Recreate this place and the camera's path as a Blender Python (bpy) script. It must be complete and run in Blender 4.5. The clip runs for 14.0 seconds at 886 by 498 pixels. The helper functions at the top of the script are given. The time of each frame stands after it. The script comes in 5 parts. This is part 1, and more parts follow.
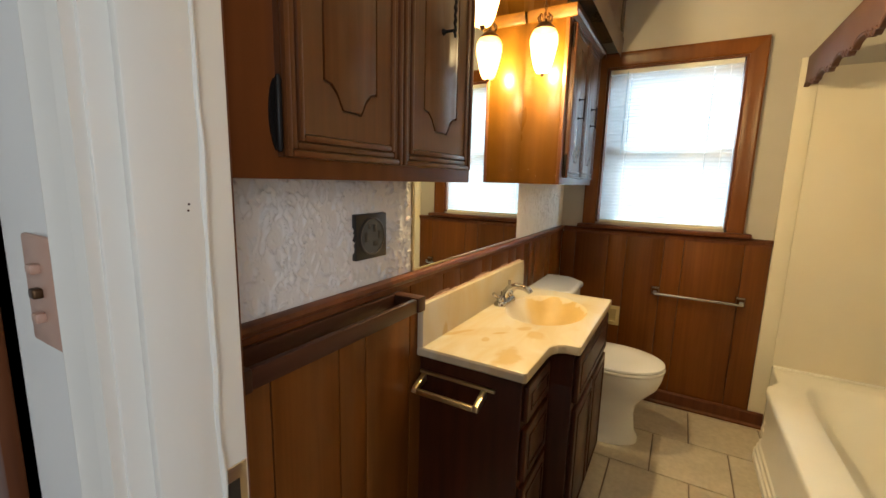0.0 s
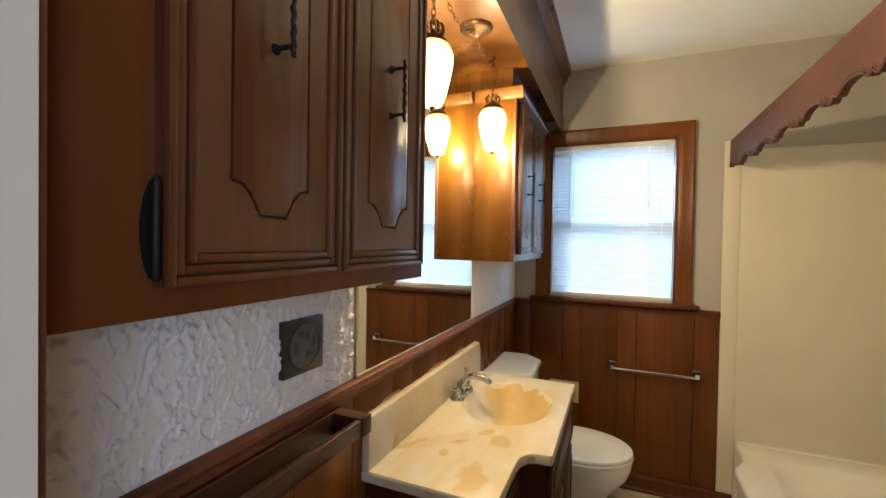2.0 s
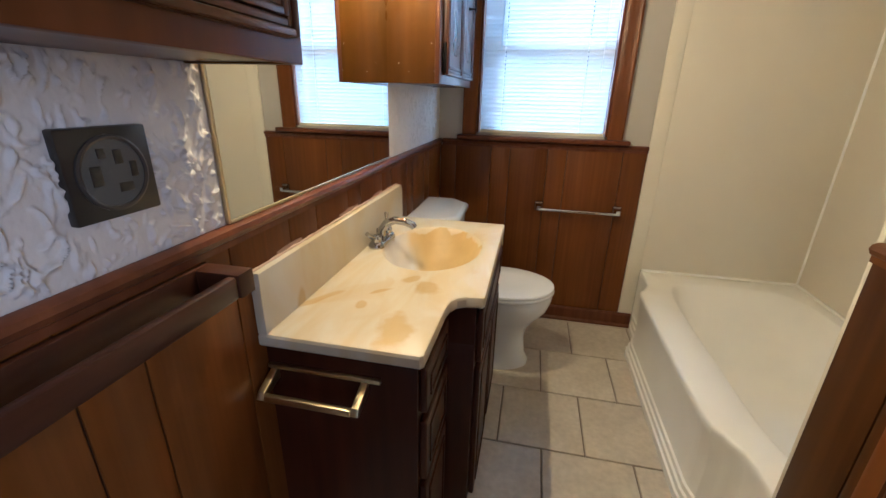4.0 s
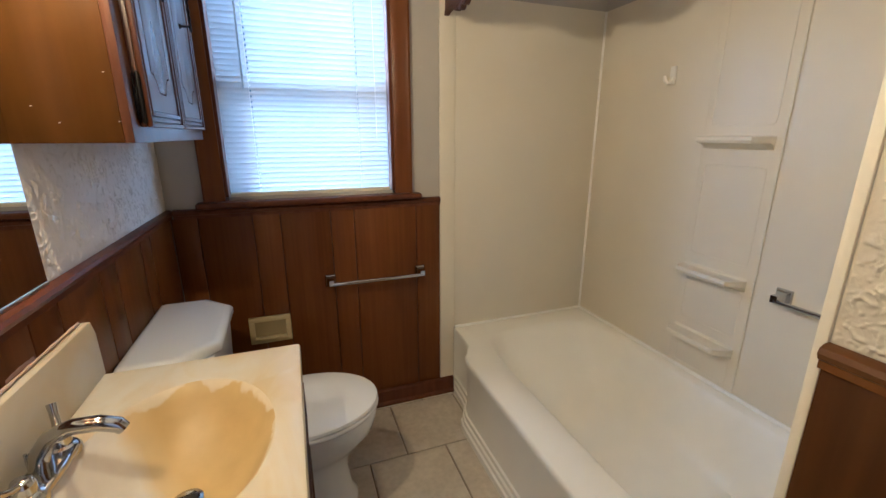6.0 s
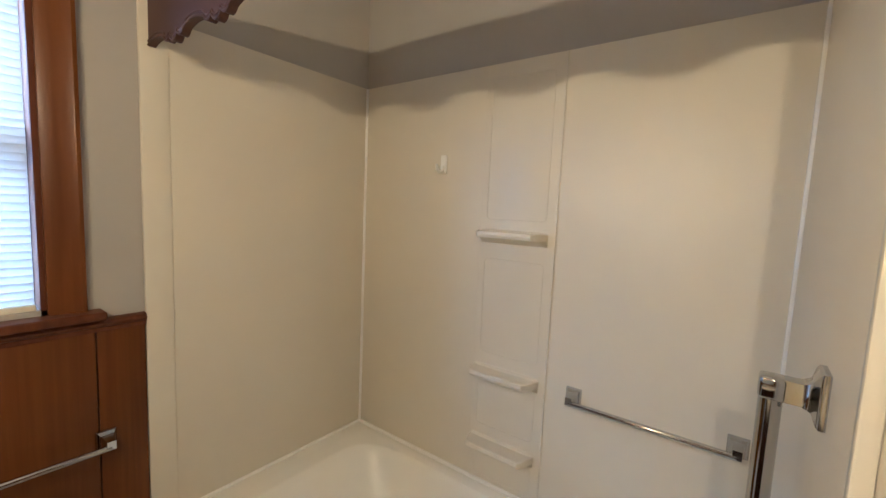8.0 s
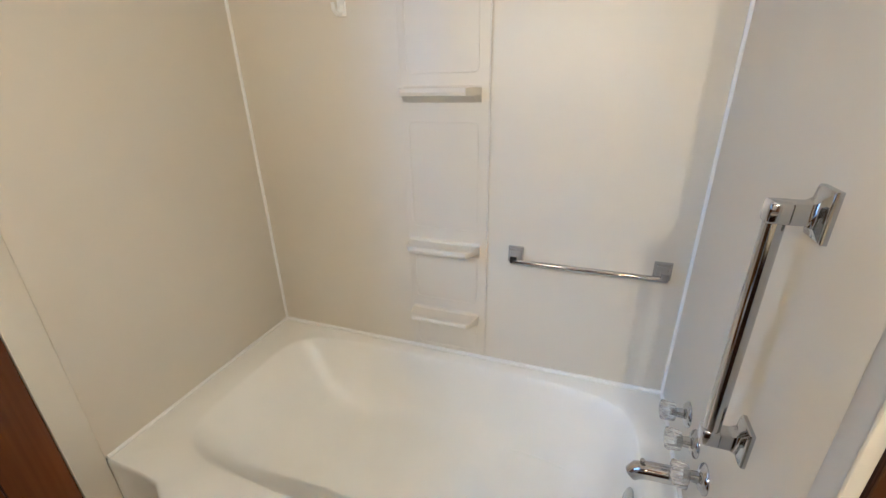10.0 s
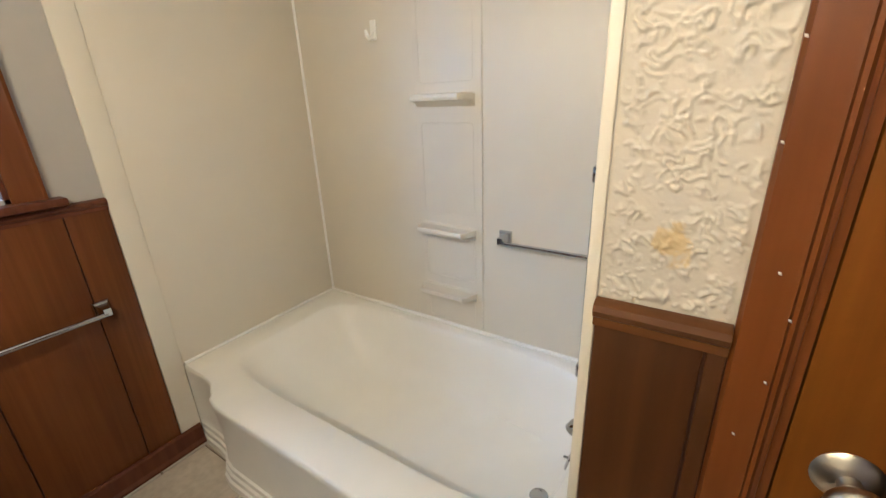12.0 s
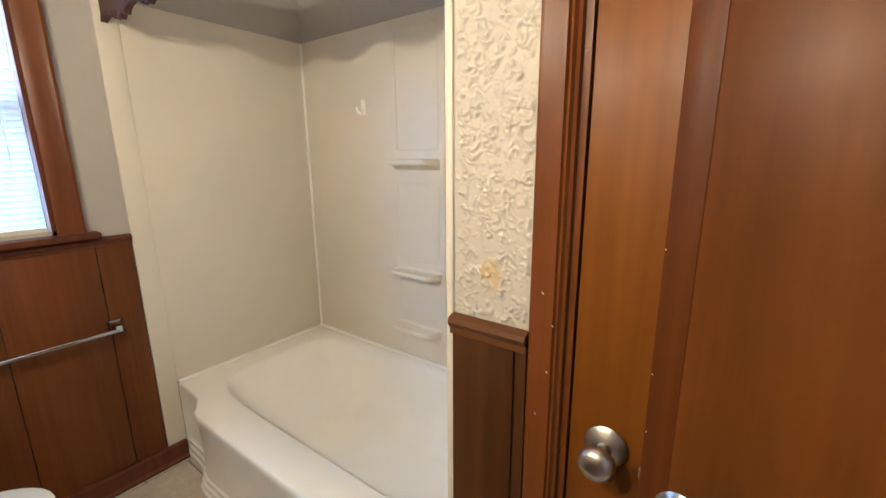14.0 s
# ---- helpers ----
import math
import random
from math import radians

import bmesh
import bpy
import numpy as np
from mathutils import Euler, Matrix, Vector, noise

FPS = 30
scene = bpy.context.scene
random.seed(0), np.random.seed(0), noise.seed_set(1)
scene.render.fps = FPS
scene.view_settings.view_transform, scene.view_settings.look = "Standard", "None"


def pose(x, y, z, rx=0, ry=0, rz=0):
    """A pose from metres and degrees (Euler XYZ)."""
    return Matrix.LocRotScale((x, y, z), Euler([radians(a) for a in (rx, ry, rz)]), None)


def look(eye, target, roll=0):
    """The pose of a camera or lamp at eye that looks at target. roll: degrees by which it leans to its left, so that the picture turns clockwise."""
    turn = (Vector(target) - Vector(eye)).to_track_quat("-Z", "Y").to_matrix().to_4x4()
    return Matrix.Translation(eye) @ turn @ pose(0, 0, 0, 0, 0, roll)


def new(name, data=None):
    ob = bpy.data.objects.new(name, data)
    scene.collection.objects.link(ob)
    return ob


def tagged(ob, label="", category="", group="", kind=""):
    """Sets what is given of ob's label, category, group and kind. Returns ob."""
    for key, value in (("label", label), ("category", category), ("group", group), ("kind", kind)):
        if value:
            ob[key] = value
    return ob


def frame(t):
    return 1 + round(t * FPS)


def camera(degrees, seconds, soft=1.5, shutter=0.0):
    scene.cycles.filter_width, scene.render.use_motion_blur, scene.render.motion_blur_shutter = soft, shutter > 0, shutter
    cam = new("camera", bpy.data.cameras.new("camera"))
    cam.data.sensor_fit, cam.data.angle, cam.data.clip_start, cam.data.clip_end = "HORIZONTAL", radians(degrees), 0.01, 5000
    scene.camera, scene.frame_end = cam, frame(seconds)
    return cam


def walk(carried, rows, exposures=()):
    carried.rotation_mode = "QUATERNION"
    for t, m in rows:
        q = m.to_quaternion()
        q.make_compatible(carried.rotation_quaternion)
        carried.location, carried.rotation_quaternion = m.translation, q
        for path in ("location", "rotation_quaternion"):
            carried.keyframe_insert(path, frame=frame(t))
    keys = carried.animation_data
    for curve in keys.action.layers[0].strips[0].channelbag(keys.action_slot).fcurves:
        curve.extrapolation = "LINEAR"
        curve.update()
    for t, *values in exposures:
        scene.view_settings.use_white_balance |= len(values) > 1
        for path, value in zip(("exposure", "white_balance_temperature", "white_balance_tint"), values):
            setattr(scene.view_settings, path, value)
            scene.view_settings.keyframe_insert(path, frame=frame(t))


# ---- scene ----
cam = camera(94.0, 14.0)
METRES, EYE, TURN = 2.64, 1.30, 29.8
ROWS = [
    (0.0, 0.0, 0.0, 0.0, 0.23, -9.36, -1.42),
    (0.5, 0.0006, 0.0389, 0.0119, -4.03, -4.55, -0.88),
    (1.0, -0.0018, 0.0453, 0.0325, -4.01, 1.96, 0.61),
    (1.5, -0.0021, 0.0374, 0.0419, -3.51, 5.88, 0.42),
    (2.0, -0.0015, 0.0581, 0.028, -6.99, -0.88, -1.01),
    (2.5, -0.0074, 0.0816, 0.0088, -10.07, -9.58, -1.97),
    (5.0, 0.0616, 0.2356, -0.0166, -29.97, -21.03, 0.1),
    (5.5, 0.0807, 0.293, -0.0085, -39.84, -19.15, 0.35),
    (6.0, 0.1, 0.3327, 0.0042, -49.71, -15.4, 0.02),
    (6.5, 0.1417, 0.3548, 0.0181, -59.74, -10.45, -1.73),
    (7.0, 0.1871, 0.3677, 0.0298, -68.02, -6.36, -3.07),
    (9.5, 0.2892, 0.4891, 0.0297, -100.39, -16.48, -0.58),
    (10.0, 0.295, 0.4865, 0.0146, -100.16, -22.81, 1.18),
    (10.5, 0.2869, 0.4734, 0.0026, -96.83, -25.77, 1.79),
    (11.0, 0.261, 0.4345, -0.001, -88.66, -25.8, 1.91),
    (11.5, 0.22, 0.3805, -0.0075, -82.04, -23.54, 2.12),
    (12.0, 0.1863, 0.3688, -0.0025, -86.73, -20.12, 2.16),
    (12.5, 0.155, 0.3668, 0.0039, -94.69, -16.6, 1.97),
    (13.0, 0.1397, 0.3573, 0.0067, -98.76, -14.58, 2.01),
    (13.5, 0.1364, 0.3348, 0.0068, -95.7, -13.89, 1.7),
    (14.0, 0.1051, 0.2817, 0.0074, -83.67, -12.66, 0.47),
]
EXPOSURES = [(0.0, 1.04, 6400, 10), (0.5, 0.84, 6100, 10), (1.5, 0.72, 5600, 11), (2.5, 0.90, 5400, 13), (5.0, 0.80, 4800, 17), (7.0, 0.46, 5050, 19), (9.5, 0.98, 4650, 19),
             (10.5, 1.05, 4450, 17), (11.0, 1.06, 4500, 17), (11.5, 0.86, 4550, 17), (12.5, 1.12, 4700, 18), (14.0, 1.06, 4700, 19)]
walk(cam, [(t, pose(0, 0, EYE, 0, 0, TURN) @ pose(METRES * x, METRES * y, METRES * z, 90 + pitch, roll, yaw)) for t, x, y, z, yaw, pitch, roll in ROWS], EXPOSURES)

# ---- world and large lights ----
SKY_STRENGTH, SKY_WATTS, HALL_WATTS, BULB_WATTS, SHADE_LIGHT, BACKDROP_GLOW = 0.1, 380.0, 12.0, 23.0, 4.0, 0.48
world = bpy.data.worlds.new("sky")
scene.world = world
world.use_nodes = True
wn = world.node_tree.nodes
sky = wn.new("ShaderNodeTexSky")
sky.sky_type, sky.sun_disc, sky.sun_elevation, sky.sun_rotation = "NISHITA", False, radians(40), radians(200)
world.node_tree.links.new(sky.outputs[0], wn["Background"].inputs[0])
wn["Background"].inputs[1].default_value = SKY_STRENGTH


def area(name, m, w, h, watts, colour):
    data = bpy.data.lights.new(name, "AREA")
    data.shape, data.size, data.size_y, data.energy, data.color = "RECTANGLE", w, h, watts, colour
    ob = new(name, data)
    ob.matrix_world = m
    return ob


area("sky_daylight", look((-1.95, 4.2, 2.7), (0.2, 2.3, 1.0)), 1.4, 1.8, SKY_WATTS, (0.50, 0.77, 1.0))
# stands in for the hall's daylight; the window it sits in is unseen
area("hall_daylight", look((1.56, -1.18, 1.5), (-0.35, 0.1, 1.3)), 0.9, 1.2, HALL_WATTS, (0.88, 0.94, 1.0))
area("sky_daylight", look((2.1, 4.2, 2.5), (-0.4, 2.3, 1.0)), 1.4, 1.8, SKY_WATTS * 0.3, (0.50, 0.77, 1.0))


LX, LAMP_YS, BULB_Z = -0.545, (1.722, 1.145), 1.800
for lamp_y in LAMP_YS:
    bulb = bpy.data.lights.new("bulb_light", "POINT")
    bulb.energy, bulb.shadow_soft_size, bulb.color = BULB_WATTS, 0.015, (1.0, 0.82, 0.51)
    new("bulb_light", bulb).location = (LX, lamp_y, BULB_Z)


# ---- materials ----
def material(name, colour, rough=0.5, metal=0.0, **sockets):
    m = bpy.data.materials.new(name)
    m.use_nodes = True
    b = m.node_tree.nodes["Principled BSDF"]
    b.inputs["Base Color"].default_value = (*colour, 1)
    b.inputs["Roughness"].default_value = rough
    b.inputs["Metallic"].default_value = metal
    for key, value in sockets.items():
        b.inputs[key.replace("_", " ")].default_value = value
    return m


def noise_node(nt, coords, scale, size, detail=4.0):
    mp = nt.nodes.new("ShaderNodeMapping")
    mp.inputs["Scale"].default_value = scale
    nt.links.new(coords, mp.inputs["Vector"])
    n = nt.nodes.new("ShaderNodeTexNoise")
    n.inputs["Scale"].default_value = size
    n.inputs["Detail"].default_value = detail
    nt.links.new(mp.outputs[0], n.inputs["Vector"])
    return n


def ramp(nt, fac, stops):
    r = nt.nodes.new("ShaderNodeValToRGB")
    while len(r.color_ramp.elements) < len(stops):
        r.color_ramp.elements.new(0.5)
    for e, (p, c) in zip(r.color_ramp.elements, stops):
        e.position, e.color = p, (*c, 1)
    nt.links.new(fac, r.inputs[0])
    return r.outputs[0]


def mixed(nt, a, b, fac, mode="MULTIPLY"):
    mx = nt.nodes.new("ShaderNodeMix")
    mx.data_type, mx.blend_type = "RGBA", mode
    mx.inputs[0].default_value = fac
    nt.links.new(a, mx.inputs[6])
    nt.links.new(b, mx.inputs[7])
    return mx.outputs[2]


def bump(nt, height, strength, distance):
    bp = nt.nodes.new("ShaderNodeBump")
    bp.inputs["Strength"].default_value, bp.inputs["Distance"].default_value = strength, distance
    nt.links.new(height, bp.inputs["Height"])
    nt.links.new(bp.outputs[0], nt.nodes["Principled BSDF"].inputs["Normal"])


def object_coords(nt, random_shift=False):
    tc = nt.nodes.new("ShaderNodeTexCoord").outputs["Object"]
    if not random_shift:
        return tc
    info = nt.nodes.new("ShaderNodeObjectInfo")
    add = nt.nodes.new("ShaderNodeVectorMath")
    add.operation = "MULTIPLY_ADD"
    add.inputs[1].default_value = (1, 1, 1)
    sc = nt.nodes.new("ShaderNodeMath")
    sc.operation = "MULTIPLY"
    sc.inputs[1].default_value = 17.0
    nt.links.new(info.outputs["Random"], sc.inputs[0])
    nt.links.new(tc, add.inputs[0])
    nt.links.new(sc.outputs[0], add.inputs[2])
    return add.outputs[0]


def wood(name, dark, light, grain=(28, 28, 1.6), rough=0.32, coat=0.25, relief=0.12, shine=0.22):
    """Stained and varnished wood: fine grain along the short axis of grain, broad mottling and small scuffs."""
    m = material(name, light, rough, Coat_Weight=coat * 0.4, Coat_Roughness=0.25, Specular_IOR_Level=shine)
    nt = m.node_tree
    co = object_coords(nt, True)
    fine = noise_node(nt, co, grain, 2.2, 6)
    broad = noise_node(nt, co, (3.5, 3.5, 1.2), 1.4, 3)
    c = ramp(nt, fine.outputs[0], [(0.3, dark), (0.7, light)])
    tint = ramp(nt, broad.outputs[0], [(0.3, (0.80, 0.77, 0.74)), (0.7, (1.08, 1.06, 1.04))])
    c = mixed(nt, c, tint, 1.0)
    streak = noise_node(nt, co, tuple(max(g * 0.32, 0.35) for g in grain), 2.0, 5)
    streak.inputs["Distortion"].default_value = 0.6
    c = mixed(nt, c, ramp(nt, streak.outputs[0], [(0.32, (0.91, 0.89, 0.87)), (0.5, (1.0, 1.0, 1.0)), (0.68, (1.05, 1.06, 1.07))]), 1.0)
    nt.links.new(c, nt.nodes["Principled BSDF"].inputs["Base Color"])
    r = nt.nodes.new("ShaderNodeMapRange")
    r.inputs["To Min"].default_value, r.inputs["To Max"].default_value = rough - 0.08, rough + 0.14
    nt.links.new(broad.outputs[0], r.inputs[0])
    nt.links.new(r.outputs[0], nt.nodes["Principled BSDF"].inputs["Roughness"])
    bump(nt, fine.outputs[0], relief, 0.002)
    return m


def paint(name, colour, rough=0.5, grain=60.0, relief=0.05, mottling=0.06, distance=0.002):
    m = material(name, colour, rough)
    nt = m.node_tree
    co = object_coords(nt)
    broad = noise_node(nt, co, (1, 1, 1), 2.5, 4)
    fine = noise_node(nt, co, (1, 1, 1), grain, 3)
    lo, hi = tuple(c * (1 - mottling) for c in colour), tuple(min(1, c * (1 + mottling)) for c in colour)
    nt.links.new(ramp(nt, broad.outputs[0], [(0.3, lo), (0.7, hi)]), nt.nodes["Principled BSDF"].inputs["Base Color"])
    bump(nt, fine.outputs[0], relief, distance)
    return m


def trowelled(name, colour):
    """Plaster with a coarse trowelled relief, for the areas without modelled relief."""
    m = paint(name, colour, 0.6)
    nt = m.node_tree
    co = object_coords(nt)
    a = noise_node(nt, co, (1, 1, 1), 38, 3)
    a.inputs["Distortion"].default_value = 2.2
    h = ramp(nt, a.outputs[0], [(0.46, (0, 0, 0)), (0.56, (1, 1, 1)), (0.7, (0.4, 0.4, 0.4))])
    bump(nt, h, 0.6, 0.004)
    return m


PLASTER = paint("plaster_relief", (0.70, 0.655, 0.61), 0.6, 260, 0.12)


def stained_plaster():
    """Cream plaster relief with one yellowed patch of old glue."""
    m = paint("cream_plaster_relief", (0.60, 0.55, 0.46), 0.6, 260, 0.12)
    nt = m.node_tree
    co = object_coords(nt)
    mp = nt.nodes.new("ShaderNodeMapping")
    mp.vector_type = "TEXTURE"
    mp.inputs["Location"].default_value, mp.inputs["Scale"].default_value = (0.467, 1.121, 1.122), (0.1, 0.020, 0.024)
    nt.links.new(co, mp.inputs["Vector"])
    n = noise_node(nt, co, (1, 1, 1), 45, 3)
    add = nt.nodes.new("ShaderNodeVectorMath")
    add.operation = "MULTIPLY_ADD"
    add.inputs[1].default_value, add.inputs[2].default_value = (0, 2.4, 2.4), (0, -1.2, -1.2)
    nt.links.new(n.outputs[1], add.inputs[0])
    plus = nt.nodes.new("ShaderNodeVectorMath")
    nt.links.new(mp.outputs[0], plus.inputs[0])
    nt.links.new(add.outputs[0], plus.inputs[1])
    ln = nt.nodes.new("ShaderNodeVectorMath")
    ln.operation = "LENGTH"
    nt.links.new(plus.outputs[0], ln.inputs[0])
    r = nt.nodes.new("ShaderNodeMapRange")
    for key, value in (("From Min", 0.75), ("From Max", 1.1), ("To Min", 1.0), ("To Max", 0.0)):
        r.inputs[key].default_value = value
    nt.links.new(ln.outputs["Value"], r.inputs[0])
    base = nt.nodes["Principled BSDF"].inputs["Base Color"]
    old = base.links[0].from_socket
    nt.links.new(mixed(nt, old, ramp(nt, r.outputs[0], [(0.0, (1, 1, 1)), (1.0, (1.0, 0.86, 0.56))]), 1.0), base)
    return m


CREAM_PLASTER = stained_plaster()
PLASTER_FLAT = trowelled("plaster_trowelled", (0.66, 0.60, 0.54))
WALL_GREY = paint("greige_wall_paint", (0.46, 0.435, 0.40), 0.6, 90, 0.12)
CEILING_WHITE = paint("ceiling_paint", (0.86, 0.845, 0.81), 0.75, 120, 0.1, 0.03)
TRIM_WHITE = paint("white_gloss_trim", (0.68, 0.66, 0.61), 0.35, 30, 0.06, 0.03)
HALL_WHITE = paint("hall_paint", (0.76, 0.76, 0.74), 0.5, 60, 0.06, 0.03)
PANEL_WOOD = wood("panelling", (0.125, 0.041, 0.006), (0.158, 0.053, 0.009), (38, 38, 1.1), 0.30, 0.2, 0.04, 0.20)
EAST_RAIL = wood("brown_rail", (0.10, 0.040, 0.009), (0.145, 0.060, 0.014), (16, 1.2, 16), 0.36, 0.2, 0.05)
# browner than the other panelling; some shade from the lamp is put into its colour
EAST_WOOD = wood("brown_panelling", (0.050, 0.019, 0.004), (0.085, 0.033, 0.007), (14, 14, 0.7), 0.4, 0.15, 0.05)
GROOVE_WOOD = material("groove_stain", (0.045, 0.015, 0.005), 0.6)
TRIM_WOOD = wood("red_brown_trim", (0.095, 0.030, 0.012), (0.15, 0.050, 0.019), (16, 16, 1.5), 0.34, 0.2, 0.05)
CASING_WOOD = wood("casing_wood", (0.128, 0.039, 0.004), (0.176, 0.057, 0.008), (16, 16, 0.8), 0.34, 0.25, 0.05)
CABINET_WOOD = wood("dark_cabinet_wood", (0.080, 0.026, 0.007), (0.114, 0.038, 0.010), (36, 36, 1.4), 0.29, 0.5, 0.05, 0.5)
FRAME_WOOD = wood("cabinet_frame_wood", (0.105, 0.031, 0.006), (0.150, 0.045, 0.010), (14, 14, 0.6), 0.36, 0.2, 0.04)
SIDE_WOOD = wood("cabinet_side_wood", (0.072, 0.028, 0.002), (0.102, 0.041, 0.004), (10, 10, 0.6), 0.27, 0.25, 0.04)
DOOR_WOOD = wood("orange_door_wood", (0.155, 0.053, 0.001), (0.220, 0.078, 0.002), (14, 14, 0.5), 0.34, 0.15, 0.03, 0.16)
ENTRY_WOOD = wood("red_door_wood", (0.092, 0.029, 0.001), (0.158, 0.053, 0.003), (9, 9, 0.4), 0.34, 0.12, 0.03, 0.14)
VALANCE_WOOD = wood("valance_paint", (0.092, 0.044, 0.033), (0.114, 0.055, 0.042), (4, 3, 4), 0.5, 0.05, 0.02)
RAIL_WOOD = wood("towel_rail_wood", (0.042, 0.015, 0.008), (0.072, 0.026, 0.013), (18, 1.2, 18), 0.38, 0.2, 0.05)
VANITY_WOOD = wood("vanity_wood", (0.042, 0.011, 0.005), (0.070, 0.019, 0.008), (18, 18, 1.2), 0.36, 0.2, 0.05)
SURROUND = paint("surround_panel", (0.75, 0.694, 0.580), 0.40, 26, 0.02, 0.02)
TUB_ENAMEL = paint("tub_enamel", (0.92, 0.905, 0.845), 0.30, 9, 0.02, 0.04)
CAULK = paint("white_caulk", (0.92, 0.90, 0.86), 0.25, 40, 0.1, 0.02)
PORCELAIN = material("porcelain", (0.82, 0.83, 0.83), 0.09)
SEAT_PLASTIC = material("seat_plastic", (0.82, 0.83, 0.85), 0.2)
CHROME = material("chrome", (0.52, 0.53, 0.55), 0.10, 1.0)
SATIN = material("satin_chrome", (0.60, 0.60, 0.60), 0.24, 1.0)
EDGE_CREAM = paint("cream_edge_board", (0.77, 0.72, 0.60), 0.42, 30, 0.05, 0.03)
EDGE_BAND = wood("door_edge_wood", (0.072, 0.020, 0.002), (0.118, 0.036, 0.004), (20, 20, 0.5), 0.38, 0.1, 0.03, 0.12)
NICKEL = material("worn_nickel", (0.62, 0.58, 0.50), 0.34, 1.0)
BRASS = material("pale_brass", (0.62, 0.54, 0.36), 0.32, 1.0)
IRON = material("black_iron", (0.009, 0.007, 0.006), 0.5, 0.0, Specular_IOR_Level=0.25)
BRONZE = material("dark_bronze", (0.10, 0.055, 0.028), 0.42, 0.9)
OUTLET_BLACK = material("outlet_plastic", (0.022, 0.02, 0.018), 0.35)
SWITCH_BROWN = paint("switch_plate_copper", (0.45, 0.27, 0.20), 0.4, 50, 0.05, 0.08)
GROUT = paint("grout", (0.24, 0.19, 0.15), 0.85, 80, 0.2)
SUBFLOOR = paint("subfloor", (0.2, 0.17, 0.14), 0.9)
CERAMIC = material("cream_ceramic", (0.60, 0.50, 0.27), 0.2)
CLEAR_KNOB = material("clear_acrylic", (0.95, 0.95, 0.95), 0.08, IOR=1.45, Transmission_Weight=0.85)
MIRROR = material("mirror_silver", (0.88, 0.90, 0.88), 0.015, 1.0)
GLASS = material("window_glass", (1, 1, 1), 0.0, IOR=1.01, Transmission_Weight=1.0)
VINYL = material("white_vinyl", (0.80, 0.81, 0.80), 0.4)


def tile_material():
    m = material("beige_floor_tile", (0.46, 0.40, 0.32), 0.32)
    nt = m.node_tree
    co = object_coords(nt, True)
    a, b = noise_node(nt, co, (1, 1, 1), 6, 6), noise_node(nt, co, (1, 1, 1), 45, 4)
    c = mixed(nt, ramp(nt, a.outputs[0], [(0.3, (0.52, 0.46, 0.37)), (0.7, (0.64, 0.58, 0.48))]),
              ramp(nt, b.outputs[0], [(0.3, (0.88, 0.87, 0.86)), (0.7, (1.05, 1.05, 1.05))]), 1.0)
    nt.links.new(c, nt.nodes["Principled BSDF"].inputs["Base Color"])
    bump(nt, b.outputs[0], 0.08, 0.001)
    return m


def slat_material():
    m = bpy.data.materials.new("blind_slat")
    m.use_nodes = True
    nt = m.node_tree
    d, t, mx = nt.nodes.new("ShaderNodeBsdfDiffuse"), nt.nodes.new("ShaderNodeBsdfTranslucent"), nt.nodes.new("ShaderNodeMixShader")
    d.inputs[0].default_value = t.inputs[0].default_value = (0.86, 0.88, 0.88, 1)
    mx.inputs[0].default_value = 0.10
    nt.links.new(d.outputs[0], mx.inputs[1])
    nt.links.new(t.outputs[0], mx.inputs[2])
    clear, thin = nt.nodes.new("ShaderNodeBsdfTransparent"), nt.nodes.new("ShaderNodeMixShader")
    thin.inputs[0].default_value = 0.41
    nt.links.new(mx.outputs[0], thin.inputs[1])
    nt.links.new(clear.outputs[0], thin.inputs[2])
    nt.links.new(thin.outputs[0], nt.nodes["Material Output"].inputs[0])
    return m


def amber_glass():
    """Lit ribbed glass: part of the bulb's light passes straight through, the rest glows in the glass."""
    m = material("lit_amber_glass", (0.30, 0.19, 0.08), 0.25)
    nt = m.node_tree
    b = nt.nodes["Principled BSDF"]
    sep = nt.nodes.new("ShaderNodeSeparateXYZ")
    nt.links.new(object_coords(nt), sep.inputs[0])
    h = nt.nodes.new("ShaderNodeMapRange")
    h.inputs["From Min"].default_value, h.inputs["From Max"].default_value = 1.73, 1.905
    nt.links.new(sep.outputs[2], h.inputs[0])
    glow = ramp(nt, h.outputs[0], [(0.0, (0.50, 0.22, 0.05)), (0.35, (1.0, 0.74, 0.36)), (0.7, (0.9, 0.55, 0.20)), (1.0, (0.30, 0.12, 0.03))])
    nt.links.new(glow, b.inputs["Emission Color"])
    b.inputs["Emission Strength"].default_value = SHADE_LIGHT
    clear, mx = nt.nodes.new("ShaderNodeBsdfTransparent"), nt.nodes.new("ShaderNodeMixShader")
    clear.inputs[0].default_value = (1.0, 0.90, 0.68, 1)
    mx.inputs[0].default_value = 0.58
    nt.links.new(b.outputs[0], mx.inputs[1])
    nt.links.new(clear.outputs[0], mx.inputs[2])
    nt.links.new(mx.outputs[0], nt.nodes["Material Output"].inputs[0])
    return m


